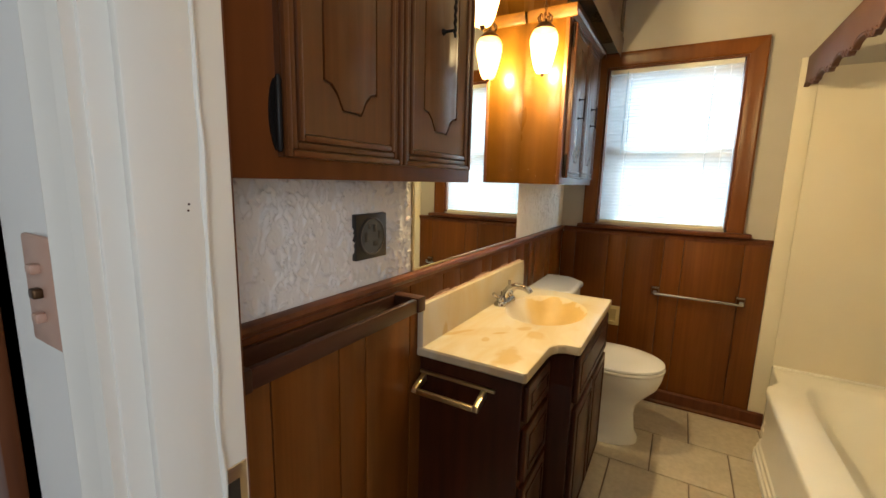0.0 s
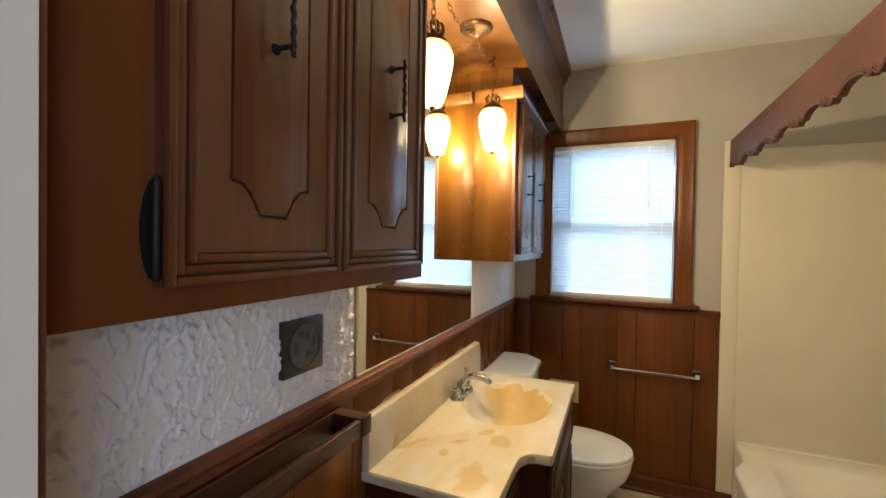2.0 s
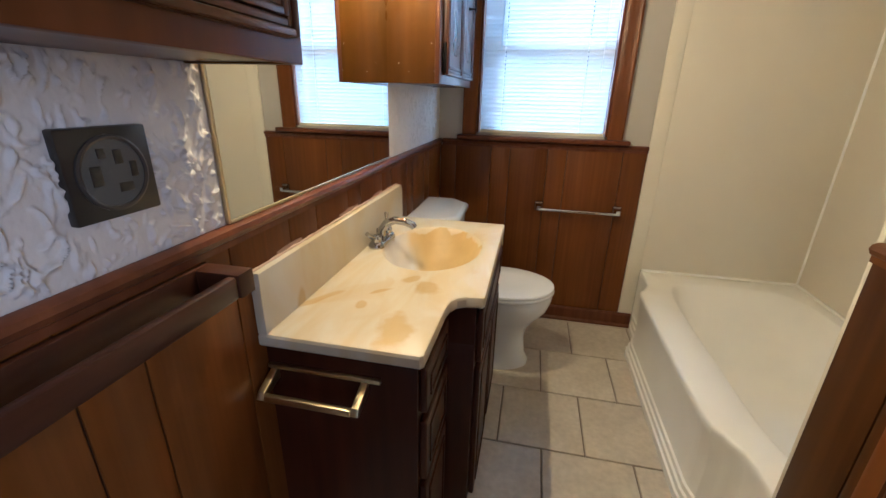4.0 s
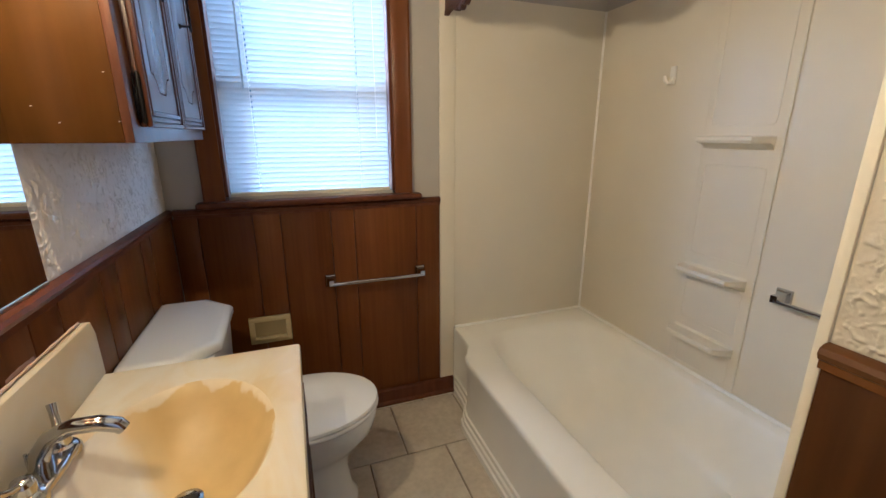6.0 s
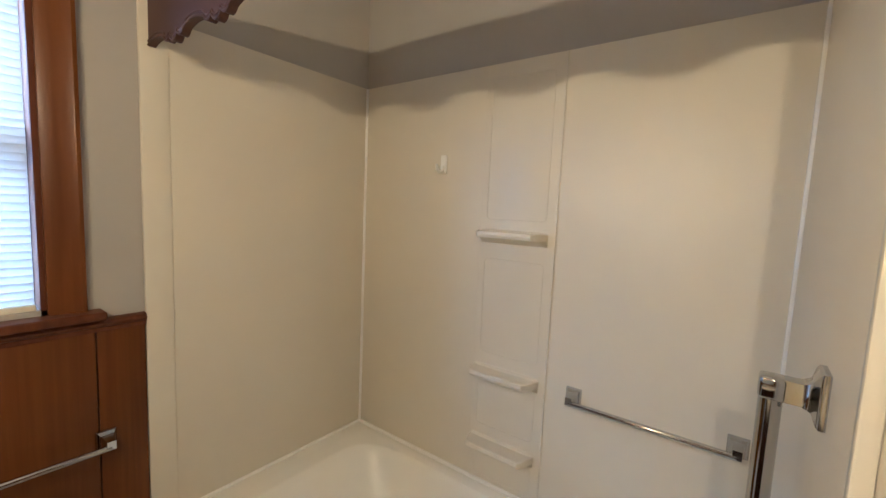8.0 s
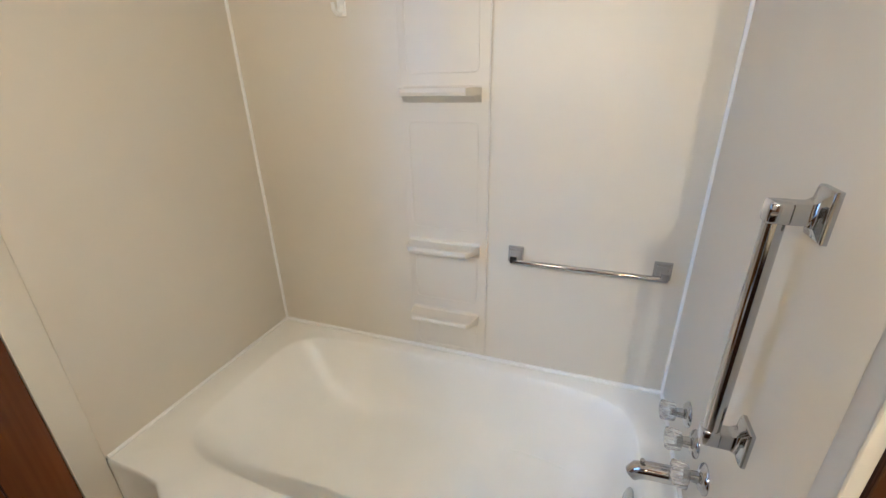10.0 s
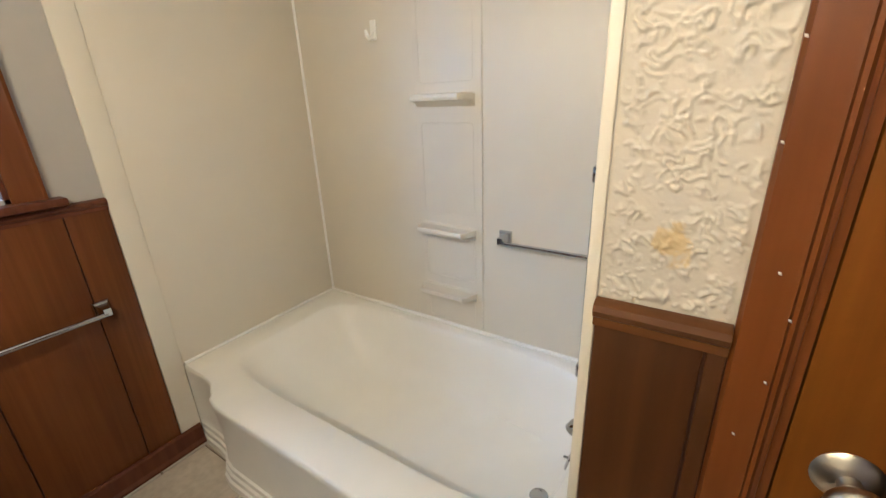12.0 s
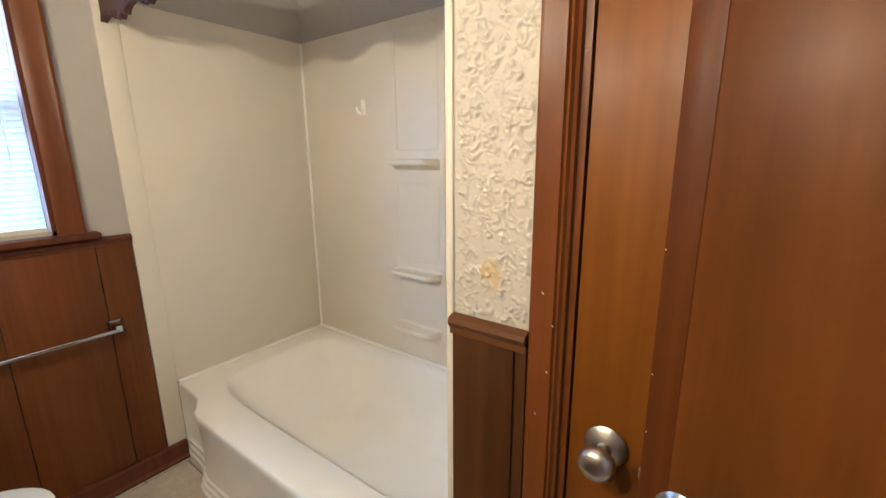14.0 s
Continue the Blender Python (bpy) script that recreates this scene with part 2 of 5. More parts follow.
def countertop():
    """Cultured marble, cream, with ochre stains worn into it."""
    m = material("cultured_marble", (0.76, 0.68, 0.52), 0.34)
    nt = m.node_tree
    co = object_coords(nt)
    veins = noise_node(nt, co, (4, 1.6, 2), 2.2, 5)
    veins.inputs["Distortion"].default_value = 1.6
    stains = noise_node(nt, co, (3.2, 2.2, 1), 1.7, 3)
    stains.inputs["Distortion"].default_value = 0.9
    base = ramp(nt, veins.outputs[0], [(0.35, (0.62, 0.575, 0.475)), (0.62, (0.585, 0.49, 0.315))])
    st = ramp(nt, stains.outputs[0], [(0.57, (1, 1, 1)), (0.62, (0.92, 0.80, 0.56))])
    colour = mixed(nt, base, st, 0.45)
    edge = noise_node(nt, co, (1, 1, 1), 16, 4)
    total = None
    # worn ochre patches: centre, half sizes and turn
    for cx, cy, rx, ry, turn in ((-0.378, 1.295, 0.045, 0.055, 20), (-0.430, 1.335, 0.020, 0.045, -35), (-0.505, 1.172, 0.018, 0.026, 30), (-0.485, 1.25, 0.010, 0.040, -50), (-0.395, 1.085, 0.050, 0.085, 10), (-0.62, 1.16, 0.016, 0.10, -35)):
        mp = nt.nodes.new("ShaderNodeMapping")
        mp.vector_type = "TEXTURE"
        mp.inputs["Location"].default_value, mp.inputs["Rotation"].default_value, mp.inputs["Scale"].default_value = (cx, cy, 0.8), (0, 0, radians(turn)), (rx * 0.85, ry * 0.8, 0.05)
        nt.links.new(co, mp.inputs["Vector"])
        add = nt.nodes.new("ShaderNodeVectorMath")
        add.operation = "MULTIPLY_ADD"
        add.inputs[1].default_value, add.inputs[2].default_value = (1.5, 1.5, 0), (-0.75, -0.75, 0)
        nt.links.new(edge.outputs[1], add.inputs[0])
        plus = nt.nodes.new("ShaderNodeVectorMath")
        nt.links.new(mp.outputs[0], plus.inputs[0])
        nt.links.new(add.outputs[0], plus.inputs[1])
        ln = nt.nodes.new("ShaderNodeVectorMath")
        ln.operation = "LENGTH"
        nt.links.new(plus.outputs[0], ln.inputs[0])
        r = nt.nodes.new("ShaderNodeMapRange")
        for key, value in (("From Min", 0.70), ("From Max", 1.06), ("To Min", 0.9), ("To Max", 0.0)):
            r.inputs[key].default_value = value
        nt.links.new(ln.outputs["Value"], r.inputs[0])
        if total is None:
            total = r.outputs[0]
        else:
            mx = nt.nodes.new("ShaderNodeMath")
            mx.operation = "MAXIMUM"
            nt.links.new(total, mx.inputs[0])
            nt.links.new(r.outputs[0], mx.inputs[1])
            total = mx.outputs[0]
    tint = ramp(nt, total, [(0.0, (1, 1, 1)), (1.0, (0.86, 0.70, 0.40))])
    nt.links.new(mixed(nt, colour, tint, 1.0), nt.nodes["Principled BSDF"].inputs["Base Color"])
    return m


TILE, SLAT, MARBLE = tile_material(), slat_material(), countertop()
SHADE_GLOW = amber_glass()


# ---- building helpers ----
def box(x0, x1, y0, y1, z0, z1, bev=0.0, seg=2):
    bm = bmesh.new()
    bmesh.ops.create_cube(bm, size=1)
    for v in bm.verts:
        v.co = Vector((x0 + (v.co.x + 0.5) * (x1 - x0), y0 + (v.co.y + 0.5) * (y1 - y0), z0 + (v.co.z + 0.5) * (z1 - z0)))
    if bev:
        bmesh.ops.bevel(bm, geom=bm.edges[:], offset=bev, segments=seg, profile=0.5, affect="EDGES")
    return bm


def merge(*bms):
    out = bms[0]
    for b in bms[1:]:
        tmp = bpy.data.meshes.new("tmp")
        b.to_mesh(tmp)
        b.free()
        out.from_mesh(tmp)
        bpy.data.meshes.remove(tmp)
    return out


def moved(bm, m):
    bmesh.ops.transform(bm, matrix=m, verts=bm.verts)
    return bm


def loft(loops, closed_ends=True, cyclic=True):
    """A skin through loops of points, all with the same count."""
    bm = bmesh.new()
    rows = [[bm.verts.new(p) for p in loop] for loop in loops]
    n = len(rows[0])
    for a, b in zip(rows, rows[1:]):
        for i in range(n if cyclic else n - 1):
            j = (i + 1) % n
            bm.faces.new((a[i], a[j], b[j], b[i]))
    if closed_ends and cyclic:
        bm.faces.new(rows[0][::-1])
        bm.faces.new(rows[-1])
    bmesh.ops.recalc_face_normals(bm, faces=bm.faces[:])
    return bm


def lathe(profile, m=None, seg=24):
    """Turns (radius, height) pairs about z, then places the body by m."""
    bm = loft([[(max(r, 1e-4) * math.cos(2 * math.pi * k / seg), max(r, 1e-4) * math.sin(2 * math.pi * k / seg), z) for k in range(seg)] for r, z in profile])
    return moved(bm, m) if m is not None else bm


def tube(points, radius, seg=10, square=False):
    """A round or square bar along a line of points."""
    pts = [Vector(p) for p in points]
    loops = []
    side = None
    for i, p in enumerate(pts):
        d = (pts[min(i + 1, len(pts) - 1)] - pts[max(i - 1, 0)]).normalized()
        if side is None:
            ref = Vector((0, 0, 1)) if abs(d.z) < 0.9 else Vector((1, 0, 0))
            side = d.cross(ref).normalized()
        side = (side - d * side.dot(d)).normalized()
        up = d.cross(side)
        r = radius[i] if isinstance(radius, (list, tuple)) else radius
        n = 4 if square else seg
        off = math.pi / 4 if square else 0
        k = math.sqrt(2) if square else 1
        loops.append([p + r * k * (math.cos(off + 2 * math.pi * q / n) * side + math.sin(off + 2 * math.pi * q / n) * up) for q in range(n)])
    return loft(loops)


def prism(outline, lo, hi, axis="z", bev=0.0):
    """A flat outline of 2D points pushed out along an axis: z takes (x, y), x takes (y, z), y takes (x, z)."""
    def at(p, h):
        return {"z": (p[0], p[1], h), "x": (h, p[0], p[1]), "y": (p[0], h, p[1])}[axis]
    bm = bmesh.new()
    a, b = [bm.verts.new(at(p, lo)) for p in outline], [bm.verts.new(at(p, hi)) for p in outline]
    n = len(outline)
    ends = [bm.faces.new(a), bm.faces.new(b)]
    for i in range(n):
        bm.faces.new((a[i], a[(i + 1) % n], b[(i + 1) % n], b[i]))
    bmesh.ops.recalc_face_normals(bm, faces=bm.faces[:])
    if bev:
        rim = [e for f in ends for e in f.edges]
        bmesh.ops.bevel(bm, geom=rim, offset=bev, segments=2, profile=0.5, affect="EDGES")
    return bm


ROUND = (PORCELAIN, SEAT_PLASTIC, TUB_ENAMEL, CHROME, NICKEL, BRONZE, IRON, SHADE_GLOW, CAULK, VINYL, CLEAR_KNOB)


def mesh_of(name, bm, mat, smooth=True):
    me = bpy.data.meshes.new(name)
    bm.to_mesh(me)
    bm.free()
    me.materials.append(mat)
    if smooth:
        me.polygons.foreach_set("use_smooth", [True] * len(me.polygons))
        me.set_sharp_from_angle(angle=radians(180 if mat in (PLASTER, CREAM_PLASTER) else 52 if mat in ROUND else 27))
    return me


ROOTS = {}


def thing(name, label, category, at, group="", kind=""):
    ob = new(name)
    ob.location = at
    ob.empty_display_size = 0.05
    ROOTS[ob] = Vector(at)
    return tagged(ob, label, category, group, kind)


def part(name, bm, mat, parent, label="", smooth=True):
    """A mesh under a thing, or under a part of one; the shape is given in the room's metres."""
    ob = new(name, mesh_of(name, bm, mat, smooth))
    ob.parent = parent
    if parent in ROOTS:
        ob.matrix_parent_inverse = Matrix.Translation(-ROOTS[parent])
    return tagged(ob, label) if label else ob


def solo(name, bm, mat, label, category, group="", kind="", smooth=True):
    xs, ys, zs = zip(*[v.co for v in bm.verts])
    c = Vector(((min(xs) + max(xs)) / 2, (min(ys) + max(ys)) / 2, min(zs)))
    moved(bm, Matrix.Translation(-c))
    ob = new(name, mesh_of(name, bm, mat, smooth))
    ob.location = c
    ROOTS[ob] = Vector((0, 0, 0)) + c
    return tagged(ob, label, category, group, kind)


def structure(name, bm, mat, label, category, smooth=True):
    ob = new(name, mesh_of(name, bm, mat, smooth))
    return tagged(ob, label, category, kind="structure")


# ---- the room: x from the mirror wall, y towards the window, floor at 0 ----
XW, XE, XB, YN, YS, CEIL = -0.67, 0.47, 1.29, 2.71, 0.275, 2.41
Y_TUB, Y_HALL = 1.19, 0.155
structure("wall_west", box(XW - 0.1, XW, Y_HALL, YN + 0.12, 0, CEIL), PLASTER_FLAT, "off-white trowelled plaster wall behind the mirror", "wall")
wx0, wx1, wz0, wz1 = -0.46, 0.222, 1.075, 1.978
structure("wall_north", merge(
    box(XW, wx0, YN, YN + 0.12, 0, CEIL), box(wx1, XB + 0.1, YN, YN + 0.12, 0, CEIL),
    box(wx0, wx1, YN, YN + 0.12, 0, wz0), box(wx0, wx1, YN, YN + 0.12, wz1, CEIL)), WALL_GREY, "greige painted wall round the window", "wall")
structure("wall_tub_back", box(XB, XB + 0.1, 0.9, YN, 0, CEIL), WALL_GREY, "greige painted wall behind the bathtub", "wall")
structure("wall_tub_end", box(XE + 0.05, XB, Y_TUB - 0.1, Y_TUB, 0, CEIL), WALL_GREY, "greige painted wall at the tap end of the bathtub", "wall")
CY0, CY1, CH = 0.40, 0.985, 2.03
structure("wall_east", merge(box(XE, XE + 0.05, CY1, Y_TUB, 0, CEIL), box(XE, XE + 0.12, Y_HALL, CY0, 0, CEIL), box(XE, XE + 0.12, CY0, CY1, CH, CEIL)),
          PLASTER_FLAT, "cream trowelled plaster wall beside the closet", "wall")
DX0, DX1 = -0.42, 0.215
structure("wall_south", merge(box(XW, DX0 - 0.02, Y_HALL, YS, 0, CEIL), box(DX1 + 0.02, XE, Y_HALL, YS, 0, CEIL), box(DX0 - 0.02, DX1 + 0.02, Y_HALL, YS, 2.06, CEIL)),
          HALL_WHITE, "white painted wall with the doorway", "wall")
structure("ceiling", box(XW - 0.1, XB + 0.1, Y_HALL, YN + 0.12, CEIL, CEIL + 0.1), CEILING_WHITE, "white painted bathroom ceiling", "ceiling")
floor = structure("floor", box(XW, XE + 0.10, Y_HALL, YN, -0.06, -0.008), GROUT, "beige ceramic tile floor with dark grout", "floor")
structure("hall_floor", box(-1.6, 1.6, -1.7, Y_HALL, -0.06, 0.0), wood("hall_floor_wood", (0.12, 0.06, 0.03), (0.22, 0.12, 0.06), (1.5, 25, 25)), "brown wooden hall floor", "floor")
structure("hall_ceiling", box(-1.6, 1.6, -1.7, Y_HALL, CEIL, CEIL + 0.1), CEILING_WHITE, "white hall ceiling", "ceiling")
structure("hall_wall_west", box(-1.7, -1.6, -1.7, Y_HALL, 0, CEIL), HALL_WHITE, "white hall wall", "wall")
# window opening added out of view, to hold the hall daylight lamp
structure("hall_wall_east", merge(box(1.6, 1.7, -1.7, -1.65, 0, CEIL), box(1.6, 1.7, -0.70, Y_HALL, 0, CEIL), box(1.6, 1.7, -1.65, -0.70, 0, 0.85), box(1.6, 1.7, -1.65, -0.70, 2.15, CEIL)), HALL_WHITE, "white hall wall with an added, unseen window opening", "wall")
structure("hall_wall_north", merge(box(-1.6, XW, Y_HALL, Y_HALL + 0.12, 0, CEIL), box(XE, 1.6, Y_HALL - 0.0, Y_HALL + 0.12, 0, CEIL)), HALL_WHITE, "white hall wall beside the doorway", "wall")
structure("hall_wall_south", box(-1.6, 1.6, -1.8, -1.7, 0, CEIL), HALL_WHITE, "white hall wall", "wall")
structure("closet_back", box(XE + 0.45, XE + 0.5, Y_HALL, Y_TUB - 0.1, 0, CEIL), HALL_WHITE, "plain closet wall", "wall")
# ---- wall relief, wainscot and trim ----
def relief(name, x, out, y0, y1, z0, z1, parent, high, soft, mat, grain, step=0.0020):
    """Trowelled plaster as a thin modelled sheet on a wall that faces along x."""
    ny, nz = int((y1 - y0) / step), int((z1 - z0) / step)
    loops = []
    for i in range(nz + 1):
        row = []
        for j in range(ny + 1):
            y, z = y0 + (y1 - y0) * j / ny, z0 + (z1 - z0) * i / nz
            p = Vector((y * grain[0], z * grain[1], 3.1 + out))
            q = p + noise.noise_vector(p * 0.55) * 0.9
            n = noise.noise(q)
            keep = min(1.0, max(0.0, 0.35 + 2.2 * noise.noise(p * 0.62 + Vector((7, 3, 1)))))
            lip = max(0.0, 1 - n / soft) if n > 0 else max(0.0, 1 + n / (soft * 0.35))
            blob = min(1.0, max(0.0, noise.noise(q * 1.9 + Vector((2, 9, 4))) * 3.2 - 0.7))
            h = high * (lip ** 1.4 * keep + 0.55 * blob * (1 - lip)) + 0.0004 * noise.noise(p * 5)
            edge = min(j, ny - j, i, nz - i)
            h = (0.001 + h * min(1.0, edge / 5)) if edge > 0 else 0.0
            row.append((x + out * h, y, z))
        loops.append(row)
    return part(name, loft(loops, False, False), mat, parent, "trowelled plaster relief")


west, east = bpy.data.objects["wall_west"], bpy.data.objects["wall_east"]
relief("plaster_coat", XW + 0.0005, 1, YS, 0.979, 1.035, 1.30, west, 0.0130, 0.24, PLASTER, (56, 30))
relief("plaster_coat", XW + 0.0005, 1, 1.852, YN - 0.001, 1.035, 1.30, west, 0.0045, 0.22, PLASTER, (62, 34))
relief("plaster_coat", XE - 0.0005, -1, 1.043, Y_TUB + 0.005, 1.035, CEIL - 0.002, east, 0.0062, 0.40, CREAM_PLASTER, (78, 80))


def wainscot(name, label, axis, at, out, cuts, z1, mat=None, thick=0.012):
    """Boards between two ends of a wall, with a dark groove between every two."""
    def slab(a, b, d0, d1, z0, zz, bev=0.0):
        lo, hi = sorted((at + out * d0, at + out * d1))
        return box(a, b, lo, hi, z0, zz, bev) if axis == "x" else box(lo, hi, a, b, z0, zz, bev)
    root = structure(name, slab(cuts[0], cuts[-1], 0.0005, thick - 0.005, 0, z1), GROOVE_WOOD, label, "wainscot")
    for a, b in zip(cuts, cuts[1:]):
        part("plank", slab(a + 0.0016, b - 0.0016, thick - 0.005, thick, 0, z1, 0.0018), mat or PANEL_WOOD, root)
    return root


wainscot("wainscot_north", "reddish-brown grooved wood panelling under the window", "x", YN, -1, [XW + 0.013, -0.567, -0.372, -0.268, -0.067, 0.033, 0.314, 0.43], 1.0)
wainscot("wainscot_west", "reddish-brown grooved wood panelling behind the vanity", "y", XW, 1, [YS, 0.487, 0.673, 0.768, 0.965, 1.157, 1.279, 1.465, 1.56, 1.75, 1.85, 2.045, 2.145, 2.345, 2.44, YN - 0.013], 1.0)
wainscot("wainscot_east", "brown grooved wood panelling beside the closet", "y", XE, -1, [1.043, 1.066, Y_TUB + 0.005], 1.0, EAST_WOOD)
CAP = [(0, 0), (0.016, 0), (0.016, 0.012), (0.020, 0.015), (0.024, 0.024), (0.021, 0.032), (0.012, 0.036), (0.0, 0.036)]
structure("chair_rail_west", prism([(XW + d, 1.0 + h) for d, h in CAP], YS, YN, "y"), TRIM_WOOD, "dark red-brown moulded chair rail", "trim")
structure("chair_rail_north", prism([(YN - d, 1.0 + h) for d, h in CAP], XW + 0.025, 0.43, "x"), TRIM_WOOD, "dark red-brown moulded chair rail under the window", "trim")


def rail_x(name, profile, a, b, mat, label, category="trim"):
    """A moulding along x whose outline is given as (y, z)."""
    return structure(name, prism(profile, a, b, "x"), mat, label, category)


structure("chair_rail_east", prism([(XE - d, 1.0 + h) for d, h in CAP], 1.044, Y_TUB + 0.006, "y"), EAST_RAIL, "moulded wooden chair rail beside the closet", "trim")
BASE = [(0, 0), (0.026, 0), (0.026, 0.01), (0.016, 0.02), (0.014, 0.075), (0.008, 0.085), (0, 0.085)]
rail_x("baseboard_north", [(YN - 0.012 - d, h) for d, h in BASE], XW + 0.03, 0.500, TRIM_WOOD, "dark wooden baseboard under the window", "baseboard")
structure("baseboard_west", prism([(XW + 0.012 + d, h) for d, h in BASE], YS, YN - 0.012, "y"), TRIM_WOOD, "dark wooden baseboard", "baseboard")
structure("baseboard_east", prism([(XE - 0.012 - d, h) for d, h in BASE], 1.044, Y_TUB, "y"), TRIM_WOOD, "dark wooden baseboard beside the tub", "baseboard")

# ---- doorway ----
frame_1 = thing("door_frame_1", "white painted door frame with a worn strike plate", "door frame", (DX0, 0.2, 0), kind="structure")
part("jamb", merge(box(DX0 - 0.02, DX0, Y_HALL, YS, 0, 2.06, 0.002), box(DX0, DX0 + 0.012, 0.175, 0.237, 0, 2.04, 0.003)), TRIM_WHITE, frame_1)
part("jamb", merge(box(DX1, DX1 + 0.02, Y_HALL, YS, 0, 2.06, 0.002), box(DX1 - 0.012, DX1, 0.175, 0.237, 0, 2.04, 0.003)), TRIM_WHITE, frame_1)
part("head_jamb", box(DX0, DX1, Y_HALL, YS, 2.04, 2.06), TRIM_WHITE, frame_1)
HALL_CASING = [(0.004, 0), (0.004, 0.010), (0.016, 0.014), (0.022, 0.009), (0.045, 0.013), (0.054, 0.018), (0.062, 0.016), (0.062, 0)]
part("casing", prism([(DX0 - d, Y_HALL - h) for d, h in HALL_CASING], 0, 2.1, "z"), TRIM_WHITE, frame_1)
part("casing", prism([(DX1 + d, Y_HALL - h) for d, h in HALL_CASING], 0, 2.1, "z"), TRIM_WHITE, frame_1)
part("casing", box(DX0 - 0.062, DX1 + 0.062, Y_HALL - 0.017, Y_HALL, 2.1, 2.16, 0.003), TRIM_WHITE, frame_1)
inner = part("inner_casing", box(DX0 - 0.07, DX0 - 0.008, YS, YS + 0.008, 0, 2.1, 0.003), TRIM_WOOD, frame_1, "red-brown wooden casing")
part("inner_casing", box(DX1 + 0.024, DX1 + 0.08, YS, YS + 0.016, 0, 2.1, 0.004), CASING_WOOD, frame_1, "red-brown wooden casing")
plate = part("strike_plate", box(DX0 - 0.001, DX0 + 0.002, 0.236, 0.272, 0.905, 0.968, 0.0009), NICKEL, frame_1, "worn metal strike plate")
part("latch_hole", box(DX0 + 0.0015, DX0 + 0.0026, 0.246, 0.262, 0.922, 0.950), OUTLET_BLACK, plate)
for hy, hz in ((0.222, 1.70), (0.216, 1.62), (0.219, 1.47), (0.222, 1.272), (0.221, 1.266)):
    part("screw_hole", lathe([(0.0012, 0), (0.0012, 0.0008)], pose(DX0 + 0.0115, hy, hz, 0, 90, 0), 8), GROOVE_WOOD, frame_1)
part("paint_ridge", tube([(DX0 + 0.0115 + 0.0006 * math.sin(0.7 * k), 0.237 + 0.0030 * noise.noise(Vector((k * 0.31, 0.5, 0.2))), 0.02 + 0.02 * k) for k in range(101)], [0.0030 + 0.0022 * noise.noise(Vector((k * 0.43, 2.5, 0.7))) for k in range(101)], 8), TRIM_WHITE, frame_1, "lumpy ridge of old paint")
switch = thing("switch_plate", "copper-brown switch plate with three toggles", "light switch", (-0.55, Y_HALL, 1.12))
part("plate", box(-0.588, -0.512, Y_HALL - 0.007, Y_HALL, 1.122, 1.237, 0.003), SWITCH_BROWN, switch)
for tz in (1.155, 1.18, 1.205):
    part("toggle", box(-0.557, -0.543, Y_HALL - 0.015, Y_HALL - 0.006, tz - 0.006, tz + 0.004, 0.002), BRONZE if tz == 1.18 else SWITCH_BROWN, switch)
structure("hall_casing", box(-0.82, -0.715, Y_HALL - 0.02, Y_HALL, 0, 2.1, 0.004), TRIM_WOOD, "dark red wooden casing in the hall", "trim")

# ---- entry door, swung open, and the closet behind it ----
def knob(parent, m, mat, r=0.029):
    k = part("door_knob", lathe([(0.031, 0), (0.033, 0.004), (0.026, 0.010), (0.0115, 0.014), (0.0105, 0.030), (r * 0.72, 0.036), (r, 0.046), (r * 0.98, 0.056), (r * 0.7, 0.064), (0.008, 0.066)], m, 32), mat, parent, "round worn metal door knob")
    return k


DOOR_M = pose(0.203, 0.279, 0, 0, 0, -19.6)
door_1 = thing("door_1", "flat red-brown varnished wooden door, open", "door", (0.203, 0.279, 0), kind="structure")
part("door_leaf", moved(box(0, 0.034, 0, 0.608, 0.012, 2.02, 0.002), DOOR_M), ENTRY_WOOD, door_1)
part("edge_band", moved(box(-0.0012, 0.010, 0.572, 0.6088, 0.012, 2.02, 0.0012), DOOR_M), EDGE_BAND, door_1, "darker red solid wood edge")
part("knob_rose", lathe([(0.038, 0.0), (0.038, 0.003), (0.030, 0.010), (0.018, 0.014)], DOOR_M @ pose(0, 0.548, 0.875, 0, -90, 0), 40), SATIN, door_1, "conical brushed metal rose")
knob(door_1, DOOR_M @ pose(-0.004, 0.548, 0.875, 0, -90, 0), SATIN, 0.027)
for sz, sy in ((0.930, 0.560), (0.938, 0.540), (0.968, 0.606), (1.21, 0.607), (1.05, 0.6065)):
    part("scratch", moved(box(-0.0016, -0.0006, sy - 0.0007, sy + 0.0007, sz, sz + 0.0016, 0.0002), DOOR_M), GROOVE_WOOD if sz < 0.95 else PLASTER, door_1)
part("latch_plate", moved(box(0.007, 0.027, 0.6075, 0.6095, 0.865, 0.92, 0.0008), DOOR_M), NICKEL, door_1)
part("latch_bolt", moved(box(0.011, 0.022, 0.608, 0.618, 0.884, 0.9, 0.002), DOOR_M), NICKEL, door_1)
for hz in (0.25, 1.75):
    part("hinge", moved(lathe([(0.006, 0), (0.006, 0.09)], pose(-0.004, -0.001, hz), 10), DOOR_M), NICKEL, door_1)

